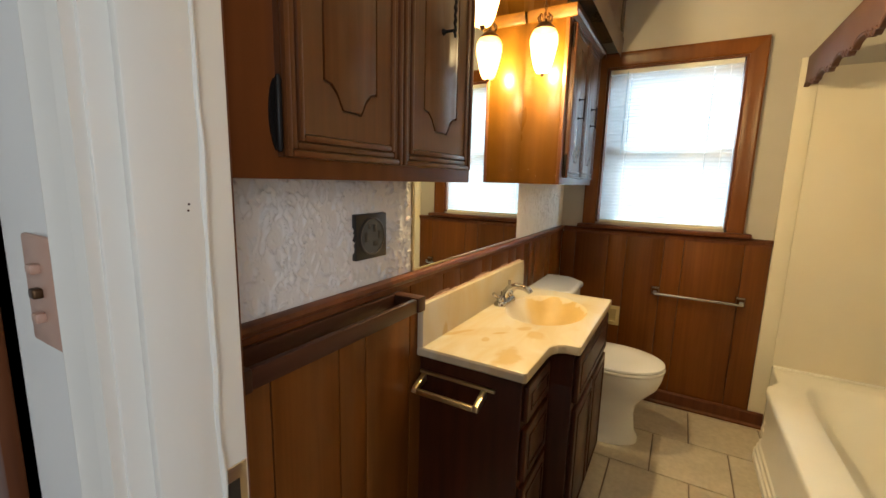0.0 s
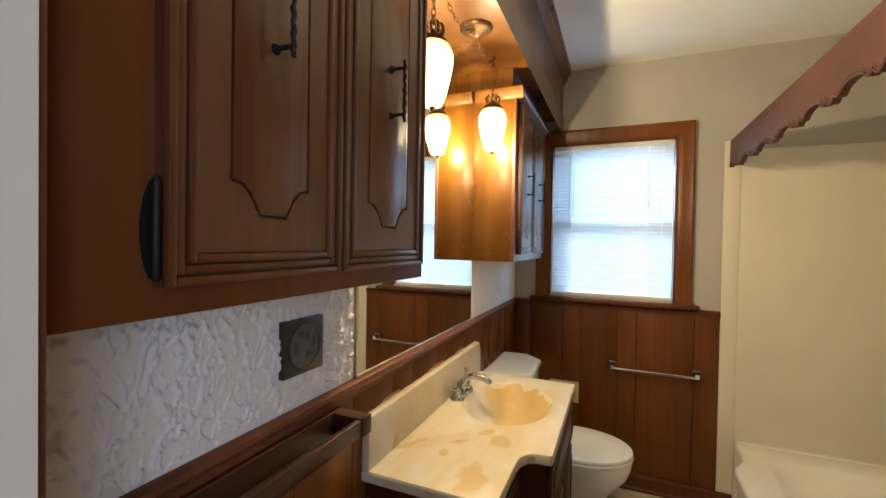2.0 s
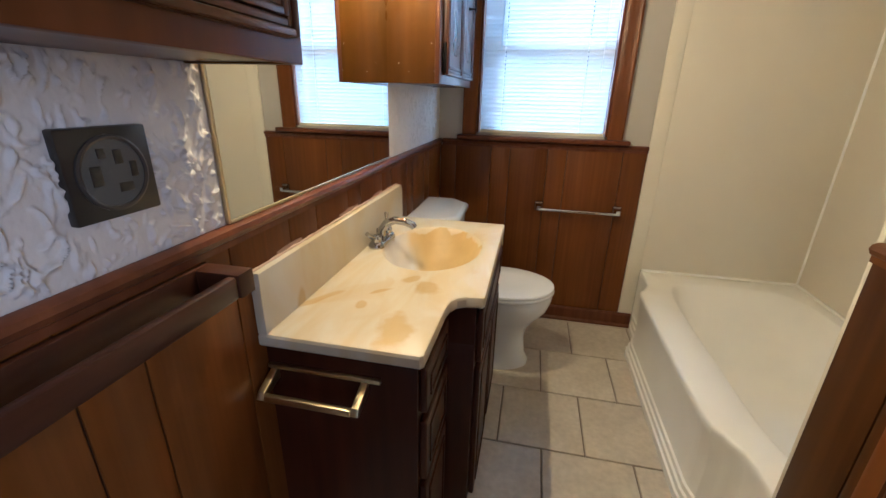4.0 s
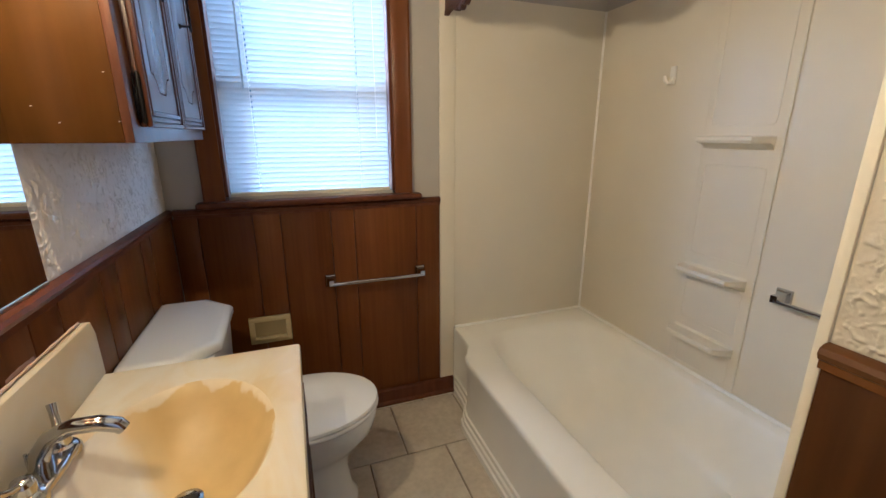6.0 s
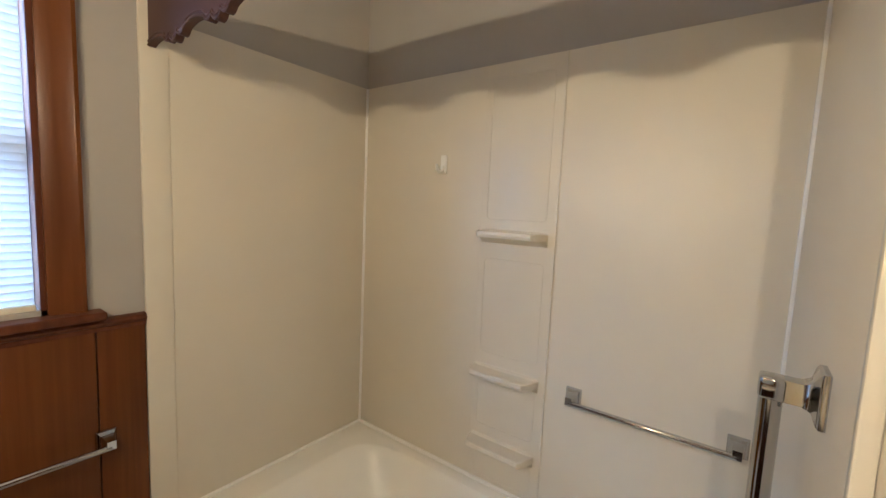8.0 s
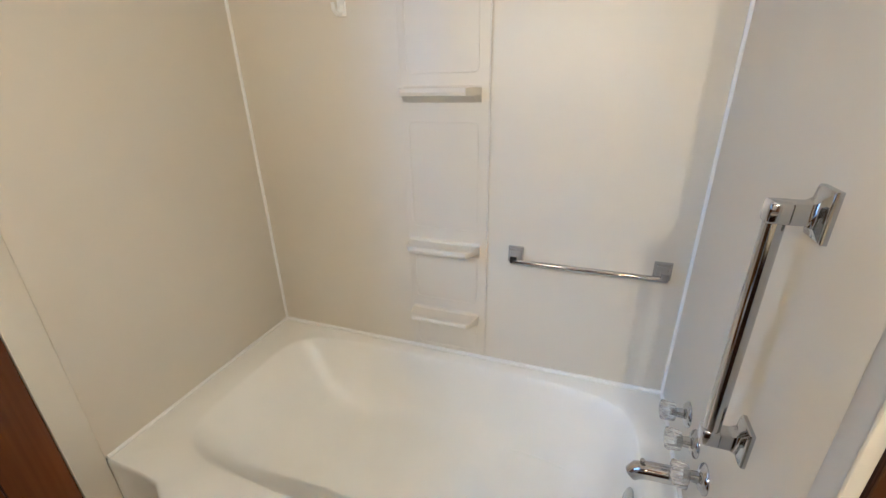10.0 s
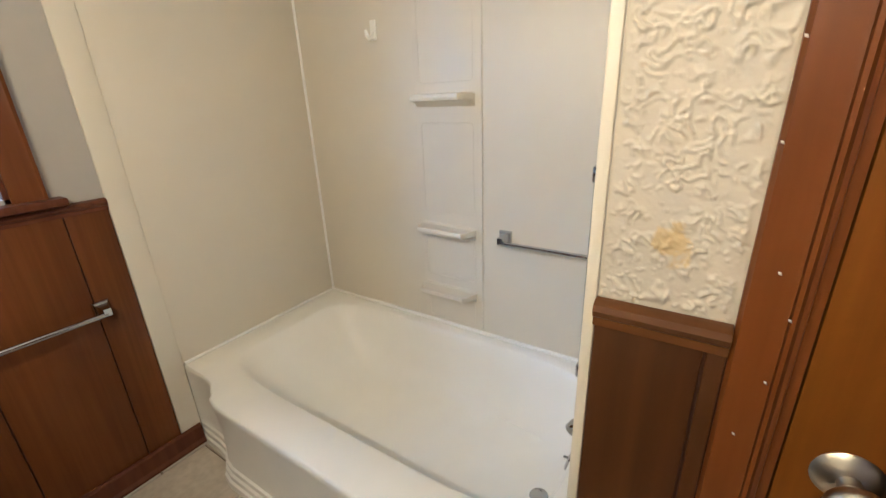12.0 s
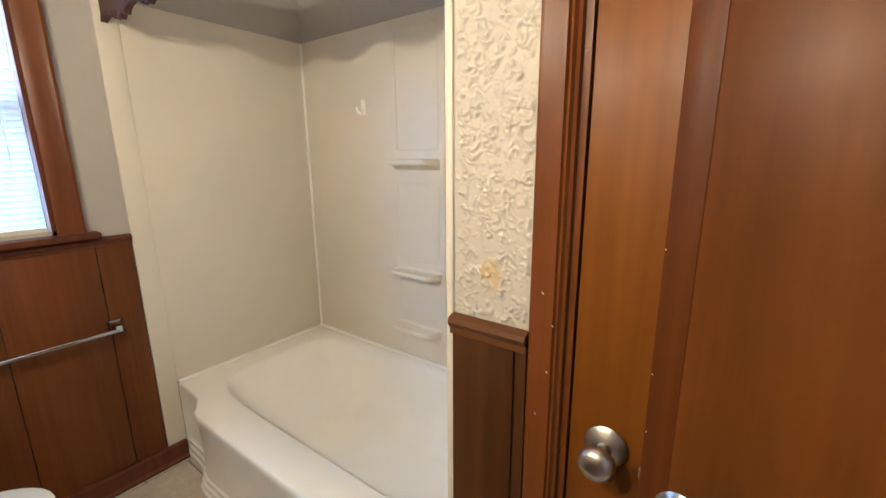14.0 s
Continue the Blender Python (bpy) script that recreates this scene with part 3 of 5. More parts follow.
CAS = [(0.0, 0), (0.0, 0.010), (0.004, 0.017), (0.012, 0.019), (0.038, 0.0165), (0.042, 0.0175), (0.045, 0.013), (0.049, 0.015), (0.053, 0.010), (0.058, 0.008), (0.060, 0)]
frame_2 = thing("door_frame_2", "chipped red-brown moulded wooden closet door frame", "door frame", (XE, 0.7, 0), kind="structure")
part("casing", prism([(XE - h, 1.043 - d) for d, h in CAS], 0, 2.09, "z"), CASING_WOOD, frame_2)
part("casing", prism([(XE - h, CY0 - 0.06 + d) for d, h in CAS], 0, 2.09, "z"), CASING_WOOD, frame_2)
part("casing", box(XE - 0.017, XE, CY0 - 0.06, 1.043, 2.09, 2.15, 0.003), CASING_WOOD, frame_2)
part("jamb", merge(box(XE, XE + 0.12, CY1 - 0.012, CY1, 0, CH), box(XE, XE + 0.12, CY0, CY0 + 0.012, 0, CH)), CASING_WOOD, frame_2)
for cz, cy in ((1.24, 1.041), (1.11, 1.018), (1.06, 1.0), (0.98, 1.006), (0.9, 1.022), (1.33, 1.042)):
    part("chip", prism([(cy - 0.002, cz), (cy + 0.0012, cz + 0.0012), (cy + 0.0018, cz + 0.004), (cy - 0.001, cz + 0.0032)], XE - 0.0192, XE - 0.0186, "x"), PLASTER, frame_2)
door_2 = thing("door_2", "flat orange-brown varnished closet door, closed", "door", (XE + 0.02, 0.7, 0), kind="structure")
part("door_leaf", box(XE + 0.004, XE + 0.038, CY0 + 0.014, CY1 - 0.015, 0.012, CH - 0.004, 0.002), DOOR_WOOD, door_2)
knob(door_2, pose(XE + 0.004, 0.912, 0.877, 0, -90, 0), NICKEL, 0.027)

# ---- window ----
window = thing("window_1", "wood-trimmed double-hung window behind a closed blind", "window", (-0.12, YN, wz0), kind="structure")
WCAS = [(0.0, 0), (0.0, 0.009), (0.008, 0.013), (0.03, 0.016), (0.055, 0.020), (0.066, 0.024), (0.075, 0.022), (0.075, 0)]
part("casing", prism([(wx0 - d, YN - h) for d, h in WCAS], 1.06, wz1 + 0.075, "z"), CASING_WOOD, window)
part("casing", prism([(wx1 + d, YN - h) for d, h in WCAS], 1.06, wz1 + 0.075, "z"), CASING_WOOD, window)
part("head_casing", prism([(YN - h - 0.0005, wz1 + d) for d, h in WCAS], wx0 - 0.074, wx1 + 0.074, "x"), CASING_WOOD, window)
part("window_sill", box(wx0 - 0.10, wx1 + 0.11, YN - 0.055, YN + 0.06, 1.038, 1.062, 0.007, 3), TRIM_WOOD, window)
part("jamb", merge(box(wx0, wx0 + 0.012, YN, YN + 0.12, 1.062, wz1), box(wx1 - 0.012, wx1, YN, YN + 0.12, 1.062, wz1), box(wx0 + 0.012, wx1 - 0.012, YN, YN + 0.12, wz1 - 0.012, wz1)), TRIM_WOOD, window)
MID = 1.52
for z0, z1, dy in ((1.064, MID + 0.02, 0.065), (MID - 0.02, wz1 - 0.013, 0.09)):
    y = YN + dy
    sash = part("sash", merge(box(wx0 + 0.013, wx0 + 0.055, y, y + 0.024, z0, z1), box(wx1 - 0.055, wx1 - 0.013, y, y + 0.024, z0, z1),
                              box(wx0 + 0.055, wx1 - 0.055, y, y + 0.024, z0, z0 + 0.045), box(wx0 + 0.055, wx1 - 0.055, y, y + 0.024, z1 - 0.045, z1)), VINYL, window)
    pane = part("pane", box(wx0 + 0.055, wx1 - 0.055, y + 0.010, y + 0.014, z0 + 0.045, z1 - 0.045), GLASS, sash)
    pane.visible_shadow = False
def outdoors():
    """A plain backdrop added beyond the window; its own glow is paler towards the ground."""
    m = bpy.data.materials.new("glowing_backdrop")
    m.use_nodes = True
    nt = m.node_tree
    nt.nodes.remove(nt.nodes["Principled BSDF"])
    em = nt.nodes.new("ShaderNodeEmission")
    sep = nt.nodes.new("ShaderNodeSeparateXYZ")
    nt.links.new(object_coords(nt), sep.inputs[0])
    h = nt.nodes.new("ShaderNodeMapRange")
    h.inputs["From Min"].default_value, h.inputs["From Max"].default_value = 0.6, 2.6
    nt.links.new(sep.outputs[2], h.inputs[0])
    nt.links.new(ramp(nt, h.outputs[0], [(0.0, (1.0, 1.0, 1.0)), (0.38, (0.88, 0.98, 1.0)), (0.58, (0.20, 0.34, 0.44))]), em.inputs[0])
    em.inputs[1].default_value = BACKDROP_GLOW
    nt.links.new(em.outputs[0], nt.nodes["Material Output"].inputs[0])
    return m


structure("backdrop", box(-5.0, 4.5, 7.0, 7.05, -0.5, 2.6), outdoors(), "plain glowing backdrop added beyond the window", "backdrop")
blind = thing("mini_blind", "white vinyl mini blind, lowered, slats closed", "window blind", (-0.12, YN + 0.02, 1.07))
bx0, bx1 = wx0 + 0.018, wx1 - 0.018
part("headrail", box(bx0, bx1, YN + 0.006, YN + 0.036, wz1 - 0.04, wz1 - 0.013, 0.003), VINYL, blind)
part("bottom_rail", box(bx0, bx1, YN + 0.010, YN + 0.032, 1.068, 1.090, 0.004), material("bottom_rail_vinyl", (0.74, 0.70, 0.56), 0.4), blind, "cream bottom rail")
CURVE = [(-0.0117, -0.0010), (-0.0039, 0.0010), (0.0039, 0.0011), (0.0117, -0.0006)]
slat_bm = bmesh.new()
CORDS = (bx0 + 0.115, bx1 - 0.125)
rows = []
for s, h in CURVE:
    rows.append([slat_bm.verts.new((x, s, h)) for x in (bx0 + 0.002, CORDS[0] - 0.0025, CORDS[0] + 0.0025, CORDS[1] - 0.0025, CORDS[1] + 0.0025, bx1 - 0.002)])
for k, (a, b) in enumerate(zip(rows, rows[1:])):
    for c in range(5):
        if not (k == 1 and c in (1, 3)):   # holes for the lift cords
            slat_bm.faces.new((a[c], a[c + 1], b[c + 1], b[c]))
slat_bm.normal_update()
bmesh.ops.solidify(slat_bm, geom=slat_bm.faces[:], thickness=0.0006)
bmesh.ops.recalc_face_normals(slat_bm, faces=slat_bm.faces[:])
slat_mesh = mesh_of("slat", slat_bm, SLAT)
count = 43
for k in range(count):
    ob = new("slat", slat_mesh)
    ob.parent = blind
    ob.matrix_parent_inverse = Matrix.Translation(-ROOTS[blind])
    ob.matrix_basis = pose(0, YN + 0.021, 1.097 + (wz1 - 0.045 - 1.097) * k / (count - 1), -72, 0, 0)
for cx in CORDS:
    part("ladder_cord", tube([(cx - 0.004, YN + 0.006, 1.085), (cx - 0.004, YN + 0.006, wz1 - 0.03)], 0.0009, 6), VINYL, blind)
part("wand", tube([(bx0 + 0.095, YN - 0.004, wz1 - 0.03), (bx0 + 0.093, YN - 0.004, 1.48)], 0.003, 6), material("wand_plastic", (0.45, 0.55, 0.62), 0.2), blind, "grey plastic tilt wand")
part("pull_cord", tube([(bx1 - 0.055, YN - 0.002, wz1 - 0.03), (bx1 - 0.055, YN - 0.002, 1.30)], 0.0012, 6), VINYL, blind)

# ---- mirror and outlet ----
mirror = thing("wall_mirror", "frameless wall mirror standing on the chair rail", "mirror", (XW, 1.41, 1.04))
part("glass", box(XW + 0.001, XW + 0.006, 0.983, 1.85, 1.0375, 2.115), MIRROR, mirror)
part("edge_strip", box(XW + 0.001, XW + 0.009, 0.980, 0.986, 1.0375, 2.115, 0.001), BRASS, mirror, "thin pale metal edge")
part("bottom_channel", box(XW + 0.001, XW + 0.009, 0.986, 1.85, 1.0365, 1.0425, 0.001), BRASS, mirror)
outlet = thing("wall_outlet", "black ornate plastic outlet plate on rough plaster", "outlet", (XW, 0.79, 1.10))
OX = XW + 0.009
part("plate", box(XW, OX + 0.005, 0.733, 0.849, 1.105, 1.217, 0.003), OUTLET_BLACK, outlet)
part("ring", lathe([(0.047, 0.004), (0.047, 0.0078), (0.044, 0.0090), (0.041, 0.0078), (0.041, 0.004)], pose(OX, 0.791, 1.161, 0, 90, 0), 32), material("outlet_ring", (0.05, 0.045, 0.04), 0.3), outlet)
part("face", lathe([(0.0408, 0.004), (0.0408, 0.0066), (0.003, 0.0072)], pose(OX, 0.791, 1.161, 0, 90, 0), 28), material("outlet_face", (0.075, 0.08, 0.085), 0.22), outlet)
for oy, oz, ow, oh in ((0.768, 1.160, 0.014, 0.024), (0.800, 1.180, 0.012, 0.018), (0.818, 1.163, 0.010, 0.020), (0.803, 1.142, 0.020, 0.012), (0.779, 1.186, 0.010, 0.012)):
    part("slot", box(OX + 0.004, OX + 0.0076, oy - ow / 2, oy + ow / 2, oz - oh / 2, oz + oh / 2, 0.001), OUTLET_BLACK, outlet)

# ---- wooden towel rail by the doorway ----
rail = thing("wooden_towel_rail", "dark wooden towel rail on the panelling", "towel rail", (XW + 0.03, 0.64, 0.95))
part("backboard", box(XW + 0.012, XW + 0.026, 0.345, 0.905, 0.945, 0.997, 0.004), RAIL_WOOD, rail)
for y in (0.352, 0.868):
    part("bracket", prism([(XW + 0.026, 0.945), (XW + 0.085, 0.955), (XW + 0.104, 0.958), (XW + 0.104, 0.997), (XW + 0.026, 0.997)], y, y + 0.036, "y", 0.004), RAIL_WOOD, rail)
part("bar", box(XW + 0.084, XW + 0.101, 0.387, 0.869, 0.957, 0.995, 0.005), RAIL_WOOD, rail)


# ---- wall cabinets and soffit ----
def ogee(y0, y1, z0, z1, d):
    """The outline of the raised field of a cabinet door: a long panel with shaped ends, d deep."""
    w = y1 - y0
    def q(u, v):
        return (y0 + u * w, v)
    lower = [(0, d), (0.12, d * 0.92), (0.22, d * 0.62), (0.28, d * 0.25), (0.33, 0.0), (0.67, 0.0), (0.72, d * 0.25), (0.78, d * 0.62), (0.88, d * 0.92), (1, d)]
    return [q(u, z0 + v) for u, v in lower] + [q(1 - u, z1 - v) for u, v in lower]


def field_around(outer, hole, x0, x1):
    """A plate with a shaped hole."""
    bm = bmesh.new()
    edges = []
    for loop in (outer, hole):
        vs = [bm.verts.new((x1, *p)) for p in loop]
        edges += [bm.edges.new((vs[i], vs[(i + 1) % len(vs)])) for i in range(len(vs))]
    bmesh.ops.triangle_fill(bm, edges=edges, use_beauty=True)
    for f in bm.faces:
        if f.normal.x < 0:
            f.normal_flip()
    ret = bmesh.ops.extrude_face_region(bm, geom=bm.faces[:])
    for v in [g for g in ret["geom"] if isinstance(g, bmesh.types.BMVert)]:
        v.co.x = x1
    back = [v for v in bm.verts if v not in set(g for g in ret["geom"] if isinstance(g, bmesh.types.BMVert))]
    for v in back:
        v.co.x = x0
    bmesh.ops.recalc_face_normals(bm, faces=bm.faces[:])
    return bm


def pull(parent, x, y, z0, z1):
    """An iron pull with a twisted grip."""
    n = 40
    def girth(q):
        u = q / n
        bead = 0.0011 * max(0.0, math.sin(u * math.pi * 9)) if 0.16 < u < 0.84 else 0.0
        end = 0.0016 * math.exp(-((u - 0.12) / 0.03) ** 2) + 0.0016 * math.exp(-((u - 0.88) / 0.03) ** 2)
        return (0.0022 if u < 0.02 or u > 0.98 else 0.0029) + bead + end
    pts = [(x + 0.028 + 0.0008 * math.sin(q * 1.1), y + 0.0008 * math.cos(q * 1.1), z0 - 0.006 + (z1 - z0 + 0.012) * q / n) for q in range(n + 1)]
    p = part("pull", tube(pts, [girth(q) for q in range(n + 1)], 8), IRON, parent, "black iron pull with a twisted grip")
    for z in (z0 + 0.008, z1 - 0.008):
        part("post", tube([(x - 0.001, y, z), (x + 0.003, y, z), (x + 0.007, y, z), (x + 0.028, y, z)], [0.0075, 0.0065, 0.0032, 0.0030], 8), IRON, p)


def cabinet_door(cab, x, y0, y1, z0, z1, hinge_low):
    """A moulded door whose face looks along +x."""
    f = 0.046
    door = part("door", box(x, x + 0.010, y0, y1, z0, z1), CABINET_WOOD, cab)
    for n, k in enumerate((0.0, 0.011, 0.022)):
        rim, h, w = 0.010, (0.021, 0.017, 0.020)[n], 0.0098
        part("stile", box(x + rim, x + h, y0 + k, y0 + k + w, z0 + k, z1 - k, 0.003), CABINET_WOOD, door)
        part("stile", box(x + rim, x + h, y1 - k - w, y1 - k, z0 + k, z1 - k, 0.003), CABINET_WOOD, door)
        part("rail", box(x + rim, x + h, y0 + k + w, y1 - k - w, z0 + k, z0 + k + w, 0.003), CABINET_WOOD, door)
        part("rail", box(x + rim, x + h, y0 + k + w, y1 - k - w, z1 - k - w, z1 - k, 0.003), CABINET_WOOD, door)
    iy0, iy1, iz0, iz1 = y0 + 0.033, y1 - 0.033, z0 + 0.033, z1 - 0.033
    g = 0.073
    py0, py1, pz0, pz1 = y0 + g, y1 - g, z0 + g + 0.002, z1 - g - 0.006
    part("groove", box(x + 0.009, x + 0.0108, py0 - 0.006, py1 + 0.006, pz0 - 0.006, pz1 + 0.006), GROOVE_WOOD, door, "dark routed groove", False)
    part("panel_border", field_around([(iy0, iz0), (iy1, iz0), (iy1, iz1), (iy0, iz1)], ogee(py0 - 0.0035, py1 + 0.0035, pz0 - 0.0035, pz1 + 0.0035, 0.038), x + 0.010, x + 0.016), CABINET_WOOD, door)
    part("raised_panel", prism(ogee(py0, py1, pz0, pz1, 0.038), x + 0.010, x + 0.0165, "x", 0.0015), CABINET_WOOD, door)
    pull(door, x + 0.016, (y0 + y1) / 2, z0 + 0.268, z0 + 0.367)
    hy = y0 - 0.004 if hinge_low else y1 + 0.004
    for z in (z0 + 0.010, z1 - 0.10):
        hinge = part("hinge", tube([(x + 0.010, hy, z - 0.004), (x + 0.010, hy, z), (x + 0.010, hy, z + 0.088), (x + 0.010, hy, z + 0.094)], [0.0025, 0.0046, 0.0046, 0.0022], 10), IRON, door, "black iron hinge")
        side = -1 if hinge_low else 1
        lens = [(hy + side * 0.009 * math.sin(math.pi * u) ** 0.7, z + 0.092 * u - 0.002) for u in [k / 14 for k in range(15)]]
        part("hinge_leaf", prism(lens + [(hy, z + 0.09), (hy, z)], x + 0.0003, x + 0.0035, "x"), IRON, hinge)
        part("hinge_boss", prism([(hy + side * 0.006 * math.sin(math.pi * u) ** 0.8, z + 0.025 + 0.04 * u) for u in [k / 8 for k in range(9)]], x + 0.003, x + 0.006, "x"), IRON, hinge)
    return door


CF = -0.480
def wall_cabinet(name, label, y0, y1, doors, near_stile):
    cab = thing(name, label, "wall cabinet", ((XW + CF) / 2, (y0 + y1) / 2, 1.297), group="wall cabinets over the vanity")
    part("carcass", box(XW + 0.001, CF - 0.016, y0 + 0.014, y1 - 0.014, 1.300, 2.028), CABINET_WOOD, cab)
    part("side_panel", box(XW + 0.001, CF - 0.016, y0, y0 + 0.014, 1.297, 2.028, 0.001), SIDE_WOOD, cab, "orange-brown veneer side")
    part("side_panel", box(XW + 0.001, CF - 0.016, y1 - 0.014, y1, 1.297, 2.028, 0.001), SIDE_WOOD, cab, "orange-brown veneer side")
    part("top_filler", box(XW + 0.001, CF - 0.018, y0 + 0.004, y1 - 0.004, 2.0295, 2.1195), SIDE_WOOD, cab)
    part("face_frame", box(CF - 0.016, CF, y0, y1, 1.297, 2.028, 0.0015), FRAME_WOOD if near_stile else CABINET_WOOD, cab)
    part("cornice", prism([(CF, 1.984), (CF + 0.008, 1.986), (CF + 0.013, 1.994), (CF + 0.020, 2.008), (CF + 0.030, 2.014), (CF + 0.032, 2.029), (CF, 2.029)], y0, y1, "y"), CABINET_WOOD, cab)
    for yy, s in ((y0, -1), (y1, 1)):
        part("side_moulding", prism([(yy + s * d, 1.984 + h) for d, h in [(0, 0), (0.008, 0.002), (0.013, 0.010), (0.020, 0.024), (0.022, 0.045), (0, 0.045)]], XW + 0.012, CF + 0.03, "x"), SIDE_WOOD, cab)
    for k, (a, b) in enumerate(doors):
        cabinet_door(cab, CF, a, b, 1.327, 1.979, k == 0)
    return cab


cab_1 = wall_cabinet("wall_cabinet", "dark wooden wall cabinet with two moulded doors beside the doorway", YS + 0.017, 0.963, [(0.383, 0.644), (0.650, 0.928)], True)
cab_2 = wall_cabinet("wall_cabinet", "dark wooden wall cabinet with orange veneer side beside the window", 1.852, 2.545, [(1.902, 2.187), (2.193, 2.478)], False)
for sx, sz in ((-0.50, 1.335), (-0.59, 1.332), (-0.625, 1.36), (-0.51, 1.42)):
    part("scuff", prism([(sx, sz), (sx + 0.003, sz + 0.0004), (sx + 0.0034, sz + 0.0016), (sx + 0.0006, sz + 0.0014)], 1.8505, 1.8512, "y"), TRIM_WHITE, cab_2, "small pale scuff")
soffit = thing("soffit", "wooden soffit with dark fascia and crown over the vanity", "soffit", (-0.53, 1.5, 2.12), kind="structure")
part("underside", box(XW, -0.412, YS, YN, 2.120, 2.130), SIDE_WOOD, soffit, "glossy orange-brown veneer underside")
part("fascia", box(-0.412, -0.393, YS, YN, 2.116, CEIL - 0.001, 0.003), CABINET_WOOD, soffit)
part("crown", prism([(-0.393, 2.335), (-0.386, 2.337), (-0.380, 2.352), (-0.372, 2.362), (-0.364, 2.385), (-0.352, 2.392), (-0.350, 2.409), (-0.393, 2.409)], YS, YN, "y"), CABINET_WOOD, soffit)
part("bottom_bead", prism([(-0.393, 2.028), (-0.388, 2.120), (-0.386, 2.127), (-0.388, 2.134), (-0.393, 2.136)], YS, YN, "y"), CABINET_WOOD, soffit)

# ---- pendant lamps ----
CANOPY_Y = 1.50
SHADE = [(0.008, 0.0), (0.024, 0.004), (0.033, 0.022), (0.046, 0.076), (0.0535, 0.116), (0.053, 0.138), (0.046, 0.156), (0.040, 0.166)]
lamp = thing("swag_lamp", "twin amber glass swag lamp, lit, on the soffit", "ceiling lamp", (LX, CANOPY_Y, 2.12))
part("canopy", lathe([(0.058, 0.0), (0.056, -0.008), (0.046, -0.014), (0.028, -0.018), (0.012, -0.030), (0.004, -0.032)], pose(LX, CANOPY_Y, 2.12), 28), BRONZE, lamp)


def ribbed(profile, m, ribs=16):
    """A turned glass body with shallow upright ribs."""
    n = ribs * 6
    loops = []
    for r, z in profile:
        turn = [(2 * math.pi * k / n, r * (1 + 0.035 * abs(math.sin(ribs * math.pi * k / n)))) for k in range(n)]
        loops.append([(q * math.cos(a), q * math.sin(a), z) for a, q in turn])
    return moved(loft(loops), m)


def chain(points, parent):
    """Open links along a sagging line."""
    n = len(points) - 1
    for k in range(n):
        a, b = Vector(points[k]), Vector(points[k + 1])
        d = (b - a)
        m = Matrix.Translation((a + b) / 2) @ d.to_track_quat("Z", "Y").to_matrix().to_4x4() @ pose(0, 0, 0, 0, 0, 90 * (k % 2))
        L = d.length * 0.68
        ring = [(0.0065 * math.sin(2 * math.pi * q / 12), 0, L * math.cos(2 * math.pi * q / 12)) for q in range(13)]
        part("chain_link", moved(tube(ring, 0.0014, 6), m), BRONZE, parent)


for ly in LAMP_YS:
    sh = part("shade", ribbed(SHADE, pose(LX, ly, 1.737)), SHADE_GLOW, lamp, "glowing amber ribbed glass shade")
    part("cap", lathe([(0.041, 0.164), (0.040, 0.173), (0.027, 0.185), (0.011, 0.194), (0.004, 0.206)], pose(LX, ly, 1.737), 20), BRONZE, sh)
    part("finial", lathe([(0.003, -0.010), (0.006, -0.006), (0.009, 0.001), (0.006, 0.005)], pose(LX, ly, 1.737), 12), BRONZE, sh)
    for q in range(9):
        a = 2 * math.pi * q / 9
        pts = [(LX + r * math.cos(a), ly + r * math.sin(a), 1.737 + z) for r, z in ((0.014, 0.188), (0.026, 0.196), (0.030, 0.210), (0.022, 0.222), (0.012, 0.214))]
        part("leaf_scroll", tube(pts, [0.0028, 0.0034, 0.003, 0.0024, 0.0016], 6), BRONZE, sh)
    chain([(LX, ly, 1.940 + 0.0199 * q) for q in range(9)], lamp)
    part("ceiling_hook", tube([(LX, ly, 2.12), (LX, ly, 2.112), (LX + 0.008, ly, 2.106), (LX + 0.004, ly, 2.098)], 0.0022, 6), BRONZE, lamp)
    n = 14
    sag = [(LX, ly + (CANOPY_Y - ly) * q / n, 2.105 - 0.055 * math.sin(math.pi * q / n) * (1 - 0.1 * q / n)) for q in range(n + 1)]
    chain(sag, lamp)

# ---- vanity ----
NX, WX = -0.327, -0.247
vanity = thing("vanity_cabinet", "dark brown wooden vanity cabinet with drawers and doors", "vanity", (-0.45, 1.46, 0))
part("body", merge(box(XW + 0.013, NX, 1.022, 1.285, 0.085, 0.768, 0.002), box(XW + 0.013, WX, 1.285, 1.900, 0.085, 0.655, 0.002), box(WX - 0.018, WX, 1.285, 1.900, 0.655, 0.768), box(XW + 0.013, WX - 0.018, 1.885, 1.900, 0.655, 0.768), box(NX, WX - 0.018, 1.285, 1.300, 0.655, 0.768)), VANITY_WOOD, vanity)
part("toe_kick", merge(box(XW + 0.03, NX - 0.06, 1.03, 1.285, 0.0, 0.085), box(XW + 0.03, WX - 0.06, 1.285, 1.89, 0.0, 0.085)), VANITY_WOOD, vanity)


